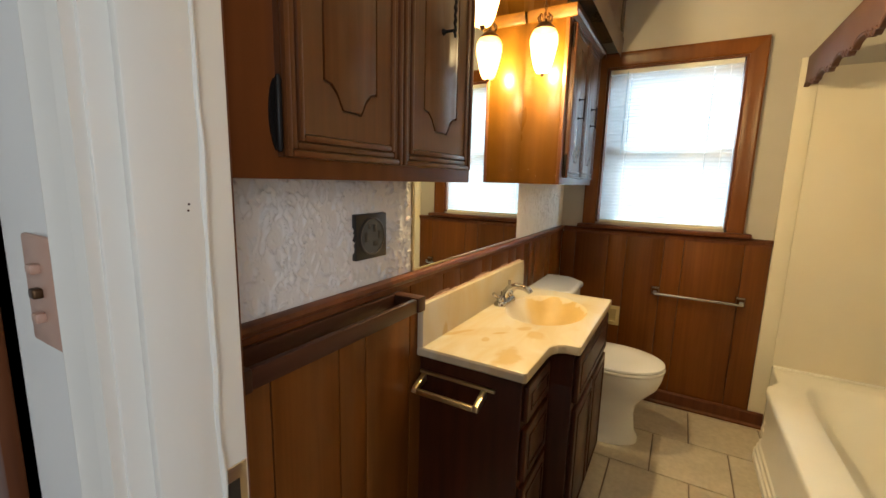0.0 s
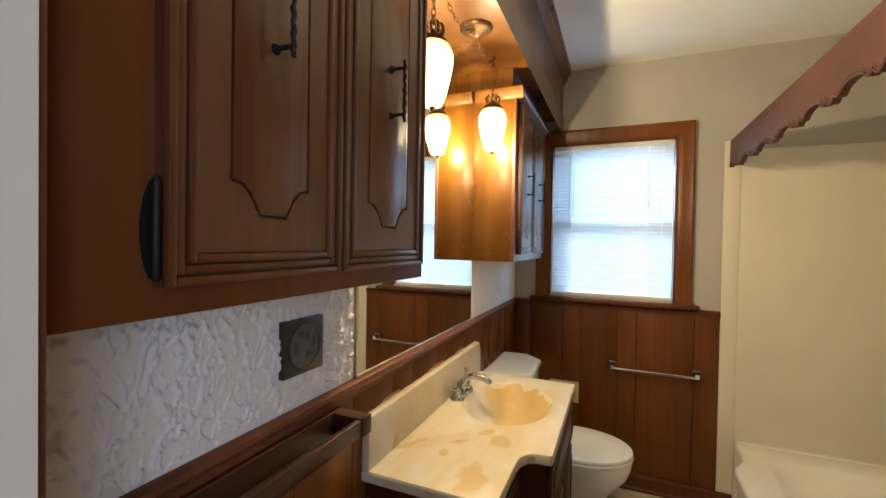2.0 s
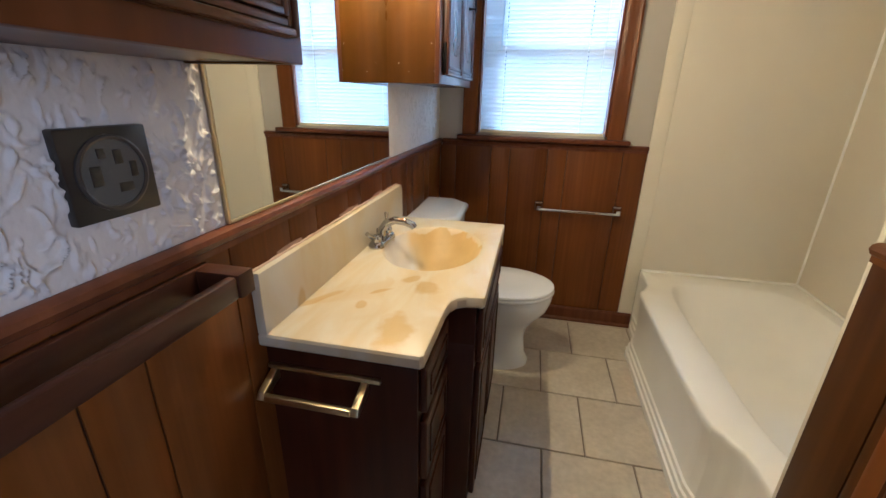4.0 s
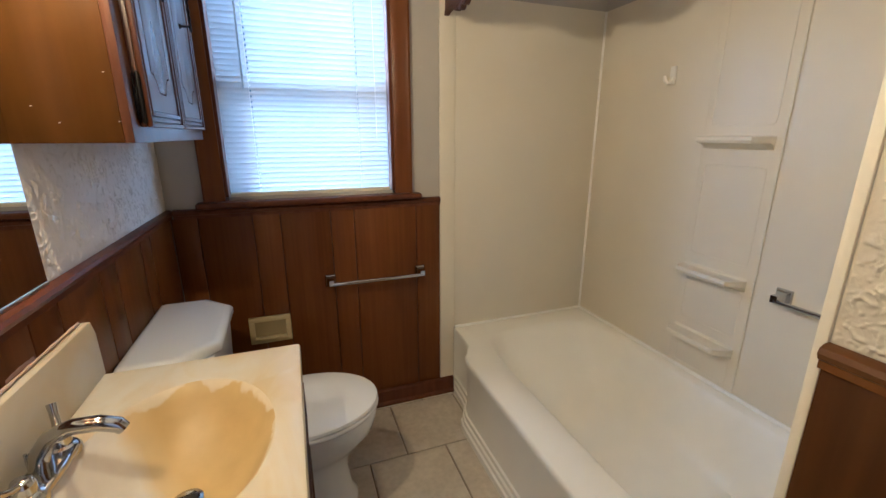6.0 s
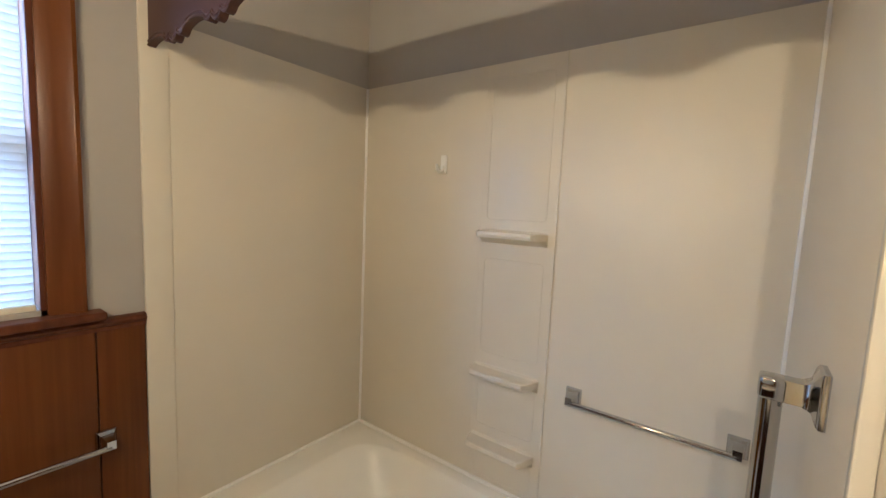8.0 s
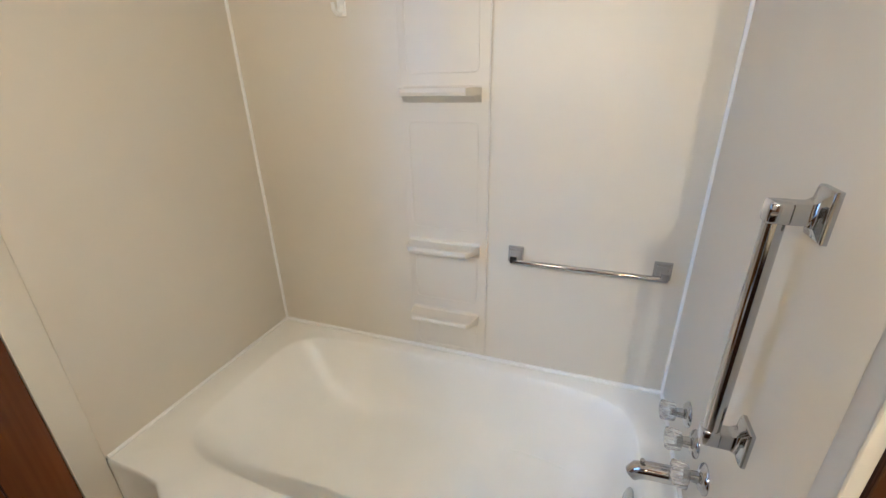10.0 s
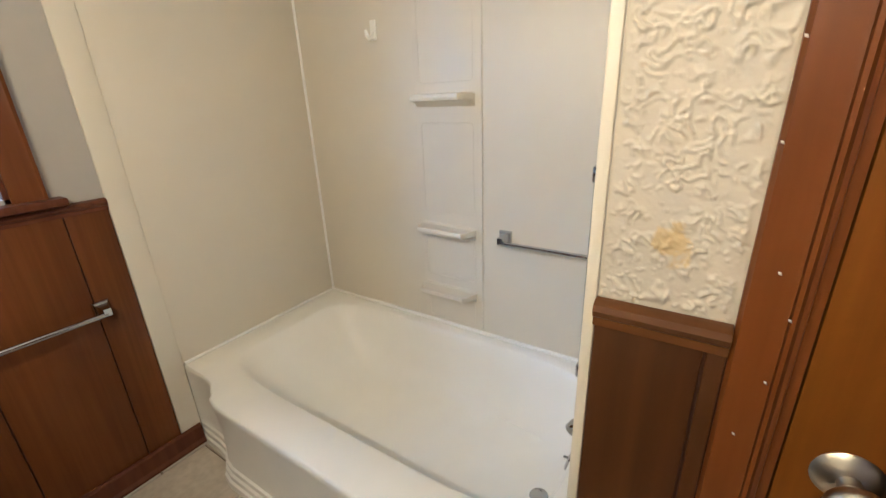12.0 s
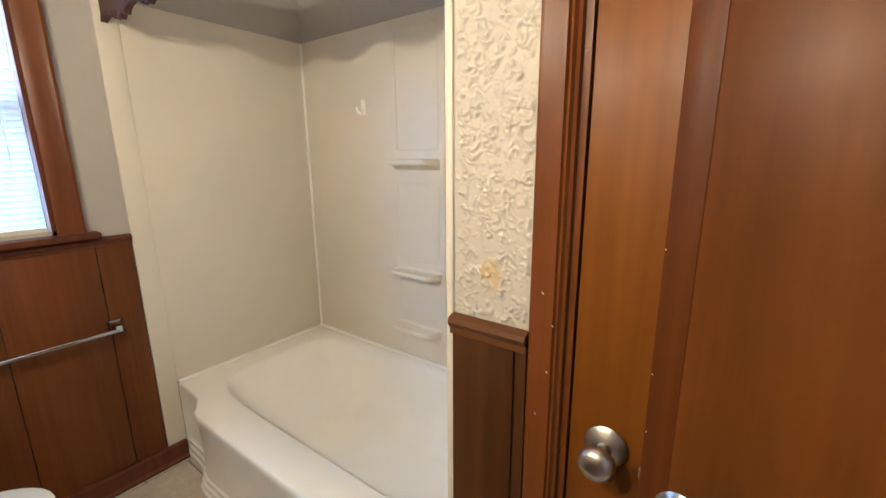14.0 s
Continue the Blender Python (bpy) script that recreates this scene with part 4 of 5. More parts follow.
def front(name, x, y0, y1, z0, z1, panel=False):
    d = part(name, box(x, x + 0.017, y0, y1, z0, z1, 0.005, 3), VANITY_WOOD, vanity)
    w = 0.028
    part("moulding", merge(box(x + 0.016, x + 0.021, y0 + w, y1 - w, z0 + w, z0 + w + 0.007, 0.002), box(x + 0.016, x + 0.021, y0 + w, y1 - w, z1 - w - 0.007, z1 - w, 0.002),
                           box(x + 0.016, x + 0.021, y0 + w, y0 + w + 0.007, z0 + w + 0.007, z1 - w - 0.007, 0.002), box(x + 0.016, x + 0.021, y1 - w - 0.007, y1 - w, z0 + w + 0.007, z1 - w - 0.007, 0.002)), VANITY_WOOD, d)
    return d


for z0, z1 in ((0.640, 0.748), (0.455, 0.618), (0.125, 0.433)):
    front("drawer", NX, 1.034, 1.252, z0, z1)
front("false_drawer", WX, 1.305, 1.885, 0.590, 0.750)
front("door", WX, 1.305, 1.590, 0.110, 0.565)
front("door", WX, 1.598, 1.885, 0.110, 0.565)
rack = thing("towel_rack", "pale brass towel rack on the vanity side", "towel rack", (-0.53, 1.0, 0.68))
part("track", box(-0.652, -0.402, 1.012, 1.022, 0.712, 0.722, 0.002), BRASS, rack)
for x in (-0.638, -0.436):
    part("arm", prism([(1.021, 0.688), (1.021, 0.716), (0.962, 0.690), (0.955, 0.676), (0.962, 0.670)], x - 0.008, x + 0.008, "x", 0.002), BRASS, rack)
part("bar", box(-0.630, -0.444, 0.956, 0.968, 0.672, 0.688, 0.003), BRASS, rack)


# countertop with an integral oval bowl
def radial(centre, outline, angles):
    """Where rays from the centre at these angles leave an outline."""
    cx, cy = centre
    out = []
    for a in angles:
        dx, dy = math.cos(a), math.sin(a)
        best = None
        for (x0, y0), (x1, y1) in zip(outline, outline[1:] + outline[:1]):
            ex, ey = x1 - x0, y1 - y0
            den = dx * ey - dy * ex
            if abs(den) < 1e-9:
                continue
            s = ((x0 - cx) * ey - (y0 - cy) * ex) / den
            u = ((x0 - cx) * dy - (y0 - cy) * dx) / den
            if s > 0 and -1e-6 <= u <= 1 + 1e-6 and (best is None or s < best):
                best = s
        out.append((cx + best * dx, cy + best * dy))
    return out


def ring_angles(centre, outline, n):
    a = [2 * math.pi * k / n for k in range(n)] + [math.atan2(y - centre[1], x - centre[0]) % (2 * math.pi) for x, y in outline]
    a.sort()
    keep = [a[0]]
    for v in a[1:]:
        if v - keep[-1] > 0.004:
            keep.append(v)
    return keep


def shrunk(points, centre, d):
    out = []
    for x, y in points:
        v = Vector((x - centre[0], y - centre[1]))
        v *= (v.length - d) / v.length
        out.append((centre[0] + v.x, centre[1] + v.y))
    return out


SC = (-0.435, 1.605)
COUNTER = [(XW + 0.013, 1.003), (-0.318, 1.003), (-0.311, 1.010), (-0.309, 1.205), (-0.304, 1.235), (-0.292, 1.256), (-0.272, 1.268), (-0.232, 1.272), (-0.226, 1.280), (-0.226, 1.910), (-0.231, 1.916), (XW + 0.013, 1.916)]
ang = ring_angles(SC, COUNTER, 96)
edge = radial(SC, COUNTER, ang)


def oval(rx, ry, z, dx=0.0, dy=0.0):
    return [(SC[0] + dx + rx * math.cos(a), SC[1] + dy + ry * math.sin(a), z) for a in ang]


def level(points, z):
    return [(x, y, z) for x, y in points]


counter = thing("vanity_countertop", "stained cream cultured-marble countertop with integral oval sink", "countertop", (-0.45, 1.46, 0.77))
part("slab", loft([level(shrunk(edge, SC, 0.012), 0.769), level(shrunk(edge, SC, 0.004), 0.770), level(edge, 0.775), level(edge, 0.793), level(shrunk(edge, SC, 0.003), 0.7985), level(shrunk(edge, SC, 0.009), 0.800),
                   oval(0.164, 0.214, 0.8005), oval(0.158, 0.208, 0.799)], False), MARBLE, counter)


def bowl_material():
    m = material("ochre_stained_bowl", (0.6, 0.42, 0.16), 0.42)
    nt = m.node_tree
    co = object_coords(nt)
    sep = nt.nodes.new("ShaderNodeSeparateXYZ")
    nt.links.new(co, sep.inputs[0])
    n = noise_node(nt, co, (1, 1, 1), 14, 4)
    s = nt.nodes.new("ShaderNodeMath")
    s.operation = "MULTIPLY_ADD"
    s.inputs[1].default_value, s.inputs[2].default_value = 1.15, -0.67
    nt.links.new(sep.outputs[0], s.inputs[0])
    t = nt.nodes.new("ShaderNodeMath")
    t.operation = "MULTIPLY_ADD"
    t.inputs[1].default_value = 0.75
    nt.links.new(sep.outputs[1], t.inputs[0])
    nt.links.new(s.outputs[0], t.inputs[2])
    u = nt.nodes.new("ShaderNodeMath")
    u.operation = "MULTIPLY_ADD"
    u.inputs[1].default_value = 0.055
    nt.links.new(n.outputs[0], u.inputs[0])
    nt.links.new(t.outputs[0], u.inputs[2])
    c = ramp(nt, u.outputs[0], [(-0.005, (0.70, 0.67, 0.61)), (0.035, (0.62, 0.49, 0.27)), (0.09, (0.56, 0.405, 0.17))])
    rim = nt.nodes.new("ShaderNodeMath")
    rim.operation = "MULTIPLY_ADD"
    rim.inputs[1].default_value = 0.075
    nt.links.new(noise_node(nt, co, (1, 1, 0.2), 22, 2).outputs[0], rim.inputs[0])
    nt.links.new(sep.outputs[2], rim.inputs[2])
    bare = ramp(nt, rim.outputs[0], [(0.828, (0, 0, 0)), (0.834, (1, 1, 1))])
    pale = nt.nodes.new("ShaderNodeMix")
    pale.data_type = "RGBA"
    pale.inputs[7].default_value = (0.66, 0.58, 0.43, 1)
    nt.links.new(bare, pale.inputs[0])
    nt.links.new(c, pale.inputs[6])
    c = pale.outputs[2]
    fine = ramp(nt, n.outputs[0], [(0.3, (0.9, 0.88, 0.84)), (0.7, (1.05, 1.04, 1.02))])
    nt.links.new(mixed(nt, c, fine, 1.0), nt.nodes["Principled BSDF"].inputs["Base Color"])
    return m


part("basin", loft([oval(0.158, 0.208, 0.799), oval(0.152, 0.201, 0.793), oval(0.143, 0.190, 0.775), oval(0.128, 0.170, 0.745), oval(0.104, 0.138, 0.712), oval(0.070, 0.092, 0.689), oval(0.024, 0.024, 0.680), oval(0.020, 0.020, 0.676)], False), bowl_material(), counter, "ochre-stained oval basin")
drain = part("drain", lathe([(0.026, 0.0), (0.026, 0.004), (0.020, 0.005), (0.017, -0.002)], pose(SC[0], SC[1], 0.6795), 24), CHROME, counter, "chrome drain ring")
part("drain_hole", lathe([(0.017, -0.003), (0.017, 0.0005), (0.004, 0.0012)], pose(SC[0], SC[1], 0.6795), 16), OUTLET_BLACK, drain)
part("backsplash", prism([(1.003, 0.800), (1.916, 0.800), (1.914, 0.900), (1.902, 0.930), (1.003, 0.934)], XW + 0.0125, XW + 0.034, "x", 0.003), MARBLE, counter)
part("caulk_line", merge(tube([(XW + 0.018, 1.0 + 0.01 * k, 0.9355 + 0.0004 * math.sin(k * 1.7)) for k in range(90)], [0.0026 + 0.0006 * math.sin(k * 0.9) for k in range(90)], 6)), material("old_caulk", (0.56, 0.40, 0.30), 0.6), counter, "smeared brownish caulk")

for sy, ln, hh in ((1.10, 0.10, 0.005), (1.40, 0.13, 0.007), (1.66, 0.08, 0.004)):
    top = [(sy + ln * k / 12, 0.940 + hh * (0.35 + 0.65 * math.sin(math.pi * k / 12)) * (0.75 + 0.5 * noise.noise(Vector((k * 0.8, sy * 9, 0.3))))) for k in range(13)]
    part("caulk_smear", prism([(sy, 0.936)] + top + [(sy + ln, 0.936)], XW + 0.0121, XW + 0.0128, "x"), material("caulk_smear", (0.42, 0.27, 0.20), 0.6), counter, "thin smear of old caulk")

# faucet
faucet = thing("basin_faucet", "chrome two-handle centerset faucet on the countertop", "faucet", (-0.612, 1.6, 0.80))
FX, FY = -0.607, 1.597
part("base", merge(*[lathe([(0.026, 0.0), (0.026, 0.008), (0.021, 0.016), (0.014, 0.020)], pose(FX, FY + d, 0.8), 20) for d in (-0.052, 0.052)], prism([(FX - 0.024, FY - 0.052), (FX + 0.024, FY - 0.052), (FX + 0.026, FY), (FX + 0.024, FY + 0.052), (FX - 0.024, FY + 0.052)], 0.8, 0.816, "z", 0.005)), CHROME, faucet)
part("spout", tube([(FX - 0.004, FY, 0.812), (FX, FY, 0.842), (FX + 0.016, FY, 0.866), (FX + 0.045, FY, 0.878), (FX + 0.08, FY, 0.876), (FX + 0.104, FY, 0.866), (FX + 0.110, FY, 0.858)], [0.016, 0.0145, 0.013, 0.0125, 0.0125, 0.012, 0.0105], 14), CHROME, faucet)
for d, tip in ((-0.052, (-0.010, -0.050, 0.050)), (0.052, (-0.014, 0.030, 0.066))):
    h = part("handle", lathe([(0.015, 0.016), (0.0155, 0.030), (0.012, 0.040), (0.004, 0.043)], pose(FX, FY + d, 0.8), 18), CHROME, faucet)
    part("lever", tube([(FX, FY + d, 0.834), (FX + tip[0] * 0.4, FY + d + tip[1] * 0.45, 0.8 + tip[2] * 0.78), (FX + tip[0] * 0.8, FY + d + tip[1] * 0.8, 0.8 + tip[2] * 1.0), (FX + tip[0], FY + d + tip[1], 0.8 + tip[2] * 1.18)], [0.008, 0.0062, 0.0062, 0.0075], 10), CHROME, h)
part("lift_rod", tube([(FX - 0.018, FY, 0.814), (FX - 0.018, FY, 0.846)], 0.0025, 8), CHROME, faucet)

# ---- toilet ----
TY = 2.20
toilet = thing("toilet", "white porcelain toilet with a closed lid", "toilet", (-0.30, TY, 0))


def egg(x0, x1, hw, z, n=40, square=2.3):
    """An egg-shaped level outline from the back x0 to the front x1."""
    cx, a = x0 + (x1 - x0) * 0.46, None
    out = []
    for k in range(n):
        t = 2 * math.pi * k / n
        c, s = math.cos(t), math.sin(t)
        r = x1 - cx if c > 0 else cx - x0
        e = 2.0 if c > 0 else square
        out.append((cx + r * math.copysign(abs(c) ** (2 / e), c), TY + hw * math.copysign(abs(s) ** (2 / e), s), z))
    return out


part("bowl", loft([egg(-0.42, -0.078, 0.108, 0.0), egg(-0.42, -0.078, 0.106, 0.025), egg(-0.405, -0.098, 0.084, 0.06), egg(-0.40, -0.108, 0.078, 0.15), egg(-0.42, -0.100, 0.088, 0.20), egg(-0.44, -0.058, 0.126, 0.255), egg(-0.45, -0.012, 0.160, 0.31), egg(-0.455, 0.004, 0.174, 0.355), egg(-0.455, 0.008, 0.178, 0.385), egg(-0.45, 0.004, 0.174, 0.397)]), PORCELAIN, toilet)
part("seat", loft([egg(-0.44, 0.010, 0.180, 0.3985), egg(-0.445, 0.014, 0.185, 0.404), egg(-0.445, 0.014, 0.185, 0.411), egg(-0.44, 0.010, 0.181, 0.416)]), SEAT_PLASTIC, toilet)
part("lid", loft([egg(-0.44, 0.008, 0.178, 0.4175), egg(-0.445, 0.012, 0.183, 0.422), egg(-0.443, 0.010, 0.180, 0.431), egg(-0.43, -0.004, 0.165, 0.436), egg(-0.36, -0.09, 0.09, 0.4375)]), SEAT_PLASTIC, toilet)
for y in (TY - 0.07, TY + 0.07):
    part("seat_hinge", tube([(-0.452, y - 0.02, 0.415), (-0.452, y + 0.02, 0.415)], 0.010, 10), SEAT_PLASTIC, toilet)


def rounded(x0, x1, y0, y1, r, z, n=7):
    pts = []
    for cx, cy, a0 in ((x1 - r, y1 - r, 0), (x0 + 0.01, y1 - 0.01, 90), (x0 + 0.01, y0 + 0.01, 180), (x1 - r, y0 + r, 270)):
        rr = r if a0 in (0, 270) else 0.01
        for k in range(n):
            a = radians(a0 + 90 * k / (n - 1))
            pts.append((cx + rr * math.cos(a), cy + rr * math.sin(a), z))
    return pts


tx0 = XW + 0.018
tank = part("tank", loft([rounded(tx0, -0.475, TY - 0.185, TY + 0.185, 0.05, 0.395), rounded(tx0, -0.462, TY - 0.195, TY + 0.195, 0.05, 0.42), rounded(tx0, -0.448, TY - 0.205, TY + 0.205, 0.05, 0.735)]), PORCELAIN, toilet)
part("tank_lid", loft([rounded(tx0 - 0.003, -0.438, TY - 0.214, TY + 0.214, 0.080, 0.736, 2), rounded(tx0 - 0.004, -0.432, TY - 0.22, TY + 0.22, 0.085, 0.742, 2), rounded(tx0 - 0.004, -0.432, TY - 0.22, TY + 0.22, 0.085, 0.758, 2), rounded(tx0, -0.438, TY - 0.213, TY + 0.213, 0.083, 0.767, 2), rounded(tx0 + 0.01, -0.452, TY - 0.20, TY + 0.20, 0.080, 0.770, 2)]), PORCELAIN, toilet)
lever = part("flush_lever", tube([(-0.444, TY - 0.15, 0.69), (-0.430, TY - 0.15, 0.69), (-0.428, TY - 0.10, 0.684), (-0.428, TY - 0.075, 0.682)], [0.008, 0.007, 0.005, 0.006], 10), CHROME, toilet, "chrome flush lever")

# ---- fittings on the window wall ----
def towel_bar(label, place, length, mat, group):
    """A bar on two square posts; local x along the bar, local -y out of the wall."""
    t = thing("towel_bar", label, "towel bar", (0, 0, 0), group)
    for x in (-length / 2, length / 2):
        p = part("post", loft([[(x + sx * w, y, sz * h) for sx, sz in ((-1, -1), (1, -1), (1, 1), (-1, 1))] for w, h, y in ((0.024, 0.027, 0.0), (0.024, 0.027, -0.006), (0.019, 0.022, -0.010), (0.010, 0.012, -0.030), (0.010, 0.012, -0.055))]), mat, t)
        part("screw_cover", box(x - 0.010, x + 0.010, -0.012, -0.006, 0.014, 0.020, 0.001), mat, p)
    part("bar", tube([(-length / 2, -0.048, -0.008), (length / 2, -0.048, -0.008)], 0.0085, 12), mat, t)
    t.matrix_world = place
    return t


towel_bar("chrome towel bar on the wood panelling", pose(0.120, YN - 0.012, 0.690), 0.413, CHROME, "towel bars")
towel_bar("chrome towel bar on the tub surround", pose(XB - 0.010, 1.488, 0.797, 0, 0, -90), 0.430, CHROME, "towel bars")
holder = thing("toilet_paper_holder", "cream ceramic toilet paper holder set in panelling", "paper holder", (-0.352, YN - 0.02, 0.44))
hx0, hx1, hz0, hz1, hy = -0.437, -0.268, 0.437, 0.560, YN - 0.012
part("frame", merge(box(hx0, hx1, hy - 0.012, hy, hz0, hz0 + 0.024, 0.004), box(hx0, hx1, hy - 0.012, hy, hz1 - 0.024, hz1, 0.004), box(hx0, hx0 + 0.022, hy - 0.012, hy, hz0 + 0.02, hz1 - 0.02, 0.003), box(hx1 - 0.022, hx1, hy - 0.012, hy, hz0 + 0.02, hz1 - 0.02, 0.003)), CERAMIC, holder)
# shallow plate; the recess's shade is put into a darker ceramic colour
part("recess", box(hx0 + 0.02, hx1 - 0.02, hy - 0.003, hy - 0.0005, hz0 + 0.02, hz1 - 0.02), material("holder_recess_shade", (0.34, 0.27, 0.13), 0.35), holder)
part("shelf_lip", box(hx0 + 0.02, hx1 - 0.02, hy - 0.03, hy - 0.004, hz0 + 0.020, hz0 + 0.032, 0.004), CERAMIC, holder)

# ---- bathtub ----
TX0, TX1, TY0, TY1, RIM = 0.437, XB - 0.006, Y_TUB + 0.008, YN - 0.006, 0.36
TC = (0.865, 1.95)
RIM_OUT = [(TX1, TY0), (TX1, TY1), (0.508, TY1), (0.505, 2.56), (0.498, 2.50), (0.472, 2.455), (0.468, 2.44), (0.448, 2.42), (TX0, 2.37), (TX0, 1.53), (0.448, 1.48), (0.468, 1.46), (0.472, 1.445), (0.498, 1.40), (0.505, 1.34), (0.508, TY0)]
tang = ring_angles(TC, RIM_OUT, 120)
tout = radial(TC, RIM_OUT, tang)


def basin(x0, x1, y0, y1, z, e=4.0):
    cx, cy, out = (x0 + x1) / 2, (y0 + y1) / 2, []
    for a in tang:
        c, s = math.cos(a), math.sin(a)
        c2, s2 = c / (x1 - x0), s / (y1 - y0)
        r = (abs(2 * c2) ** e + abs(2 * s2) ** e) ** (-1 / e)
        out.append((cx + r * c, cy + r * s, z))
    return out


tub = thing("bathtub", "white enamelled alcove bathtub with stepped apron", "bathtub", (TC[0], TC[1], 0))


def skirt(z, off):
    """The rim's outline lowered to z, with its front drawn back by off."""
    return [(x + (off if x < 0.52 and TY0 + 0.001 < y < TY1 - 0.001 else 0.0), y, z) for x, y in tout]


part("shell", loft([skirt(0.0, -0.014), skirt(0.029, -0.014), skirt(0.032, -0.006), skirt(0.053, -0.006), skirt(0.056, 0.002), skirt(0.077, 0.002), skirt(0.080, 0.010), skirt(0.10, 0.013), skirt(0.20, 0.016), skirt(0.30, 0.009), skirt(0.325, 0.002), skirt(RIM - 0.016, 0.0), level(shrunk(tout, TC, 0.003), RIM - 0.005), level(shrunk(tout, TC, 0.012), RIM),
                    basin(0.578, 1.228, 1.285, 2.585, RIM - 0.001, 5.5), basin(0.586, 1.222, 1.291, 2.575, RIM - 0.006, 5.5), basin(0.598, 1.211, 1.300, 2.555, RIM - 0.03, 5), basin(0.614, 1.197, 1.312, 2.49, 0.24, 4.5), basin(0.632, 1.177, 1.330, 2.40, 0.14, 4), basin(0.66, 1.147, 1.365, 2.30, 0.085, 4), basin(0.74, 1.06, 1.47, 2.15, 0.070, 3), basin(0.86, 0.94, 1.75, 1.95, 0.068, 2)], True), TUB_ENAMEL, tub)
part("overflow_plate", lathe([(0.036, 0.0), (0.036, 0.004), (0.030, 0.007), (0.006, 0.008)], pose(0.90, 1.312, 0.288, -76, 0, 0), 24), CHROME, tub, "round chrome overflow plate")
part("overflow_lever", tube([(0.90, 1.318, 0.289), (0.90, 1.332, 0.286)], 0.004, 8), CHROME, tub)
part("drain", lathe([(0.03, 0.0), (0.03, 0.003), (0.02, 0.001)], pose(0.90, 1.40, 0.082, -6, 0, 0), 20), CHROME, tub, "chrome tub drain")

# ---- tub surround ----
STOP = 1.88
PX, PYN, PYS = XB - 0.010, YN - 0.010, Y_TUB + 0.010
sur = thing("tub_surround", "cream moulded plastic tub surround with soap shelves", "tub surround", (XB, 1.95, RIM))
part("back_panel", box(PX, XB - 0.001, PYS, PYN, RIM + 0.0015, STOP, 0.002), SURROUND, sur)
part("end_panel", box(0.505, PX, PYN, YN - 0.001, RIM + 0.0015, STOP, 0.002), SURROUND, sur)
part("tap_panel", box(XE + 0.052, PX, Y_TUB + 0.001, PYS, RIM + 0.0015, STOP, 0.002), SURROUND, sur)
col = part("shelf_column", box(PX - 0.0035, PX, 1.803, 2.085, RIM + 0.004, STOP - 0.002, 0.002), SURROUND, sur)


def ridge(y0, y1, z0, z1, r=0.014):
    pts = []
    for cy, cz, a0 in ((y1 - r, z1 - r, 0), (y0 + r, z1 - r, 90), (y0 + r, z0 + r, 180), (y1 - r, z0 + r, 270)):
        for k in range(4):
            a = radians(a0 + 30 * k)
            pts.append((PX - 0.0035, cy + r * math.cos(a), cz + r * math.sin(a)))
    return tube(pts + pts[:1], 0.0016, 6)


for z0, z1 in ((1.345, 1.83), (0.86, 1.205), (0.585, 0.765), (0.385, 0.495)):
    part("moulded_ridge", ridge(1.835, 2.060, z0, z1), SURROUND, col)
for zt in (1.307, 0.812, 0.542):
    prof = [(0.0, -0.045), (0.010, -0.040), (0.040, -0.026), (0.062, -0.022), (0.066, -0.012), (0.064, -0.002), (0.058, 0.0), (0.050, -0.003), (0.008, -0.003), (0.0, 0.004)]
    part("soap_shelf", loft([[(PX - 0.003 - 1.2 * d * s, y, zt + h) for d, h in prof] for y, s in ((1.826, 0.25), (1.838, 0.8), (1.852, 1.0), (2.050, 1.0), (2.064, 0.8), (2.076, 0.25))]), SURROUND, sur)
part("seam_bead", tube([(PX - 0.003, 1.801, RIM + 0.004), (PX - 0.003, 1.801, STOP - 0.003)], 0.0028, 8), material("glossy_seam", (0.78, 0.73, 0.635), 0.10), sur, "glossy cream seam bead")
for x, y in ((PX - 0.002, PYN - 0.002), (PX - 0.002, PYS + 0.002)):
    part("corner_bead", tube([(x, y, RIM + 0.004), (x, y, STOP - 0.002)], 0.0068, 8), CAULK, sur, "white corner bead")
part("rim_caulk", merge(tube([(0.51, PYN - 0.002, RIM + 0.003), (PX - 0.002, PYN - 0.002, RIM + 0.003)], 0.0075, 8), tube([(PX - 0.004, PYN - 0.002, RIM + 0.003), (PX - 0.004, PYS, RIM + 0.003)], 0.0085, 8), tube([(PX - 0.002, PYS + 0.002, RIM + 0.003), (0.525, PYS + 0.002, RIM + 0.003)], 0.0068, 8)), CAULK, sur, "bead of white caulk")
part("flange", box(0.431, 0.505, YN - 0.014, YN - 0.001, 0.0, 1.93, 0.003), EDGE_CREAM, sur, "flat cream edge board")
part("flange", box(XE, XE + 0.052, Y_TUB + 0.001, Y_TUB + 0.014, 0.0, 1.93, 0.003), TRIM_WHITE, sur, "flat white edge board")
part("edge_bead", box(XE - 0.006, XE + 0.001, Y_TUB + 0.006, Y_TUB + 0.022, 0.0, 1.93, 0.003), EDGE_CREAM, sur, "cream edge bead")
HOOK_PLASTIC = material("hook_plastic", (0.93, 0.91, 0.85), 0.3)
hook = thing("wall_hook", "white plastic adhesive hook on the tub surround", "hook", (PX, 2.262, 1.51))
part("plate", box(PX - 0.009, PX, 2.248, 2.276, 1.508, 1.578, 0.004, 3), HOOK_PLASTIC, hook)
part("prong", tube([(PX - 0.006, 2.262, 1.535), (PX - 0.014, 2.263, 1.518), (PX - 0.026, 2.266, 1.514), (PX - 0.036, 2.269, 1.524), (PX - 0.040, 2.270, 1.542)], [0.008, 0.0085, 0.008, 0.0075, 0.005], 10), HOOK_PLASTIC, hook)

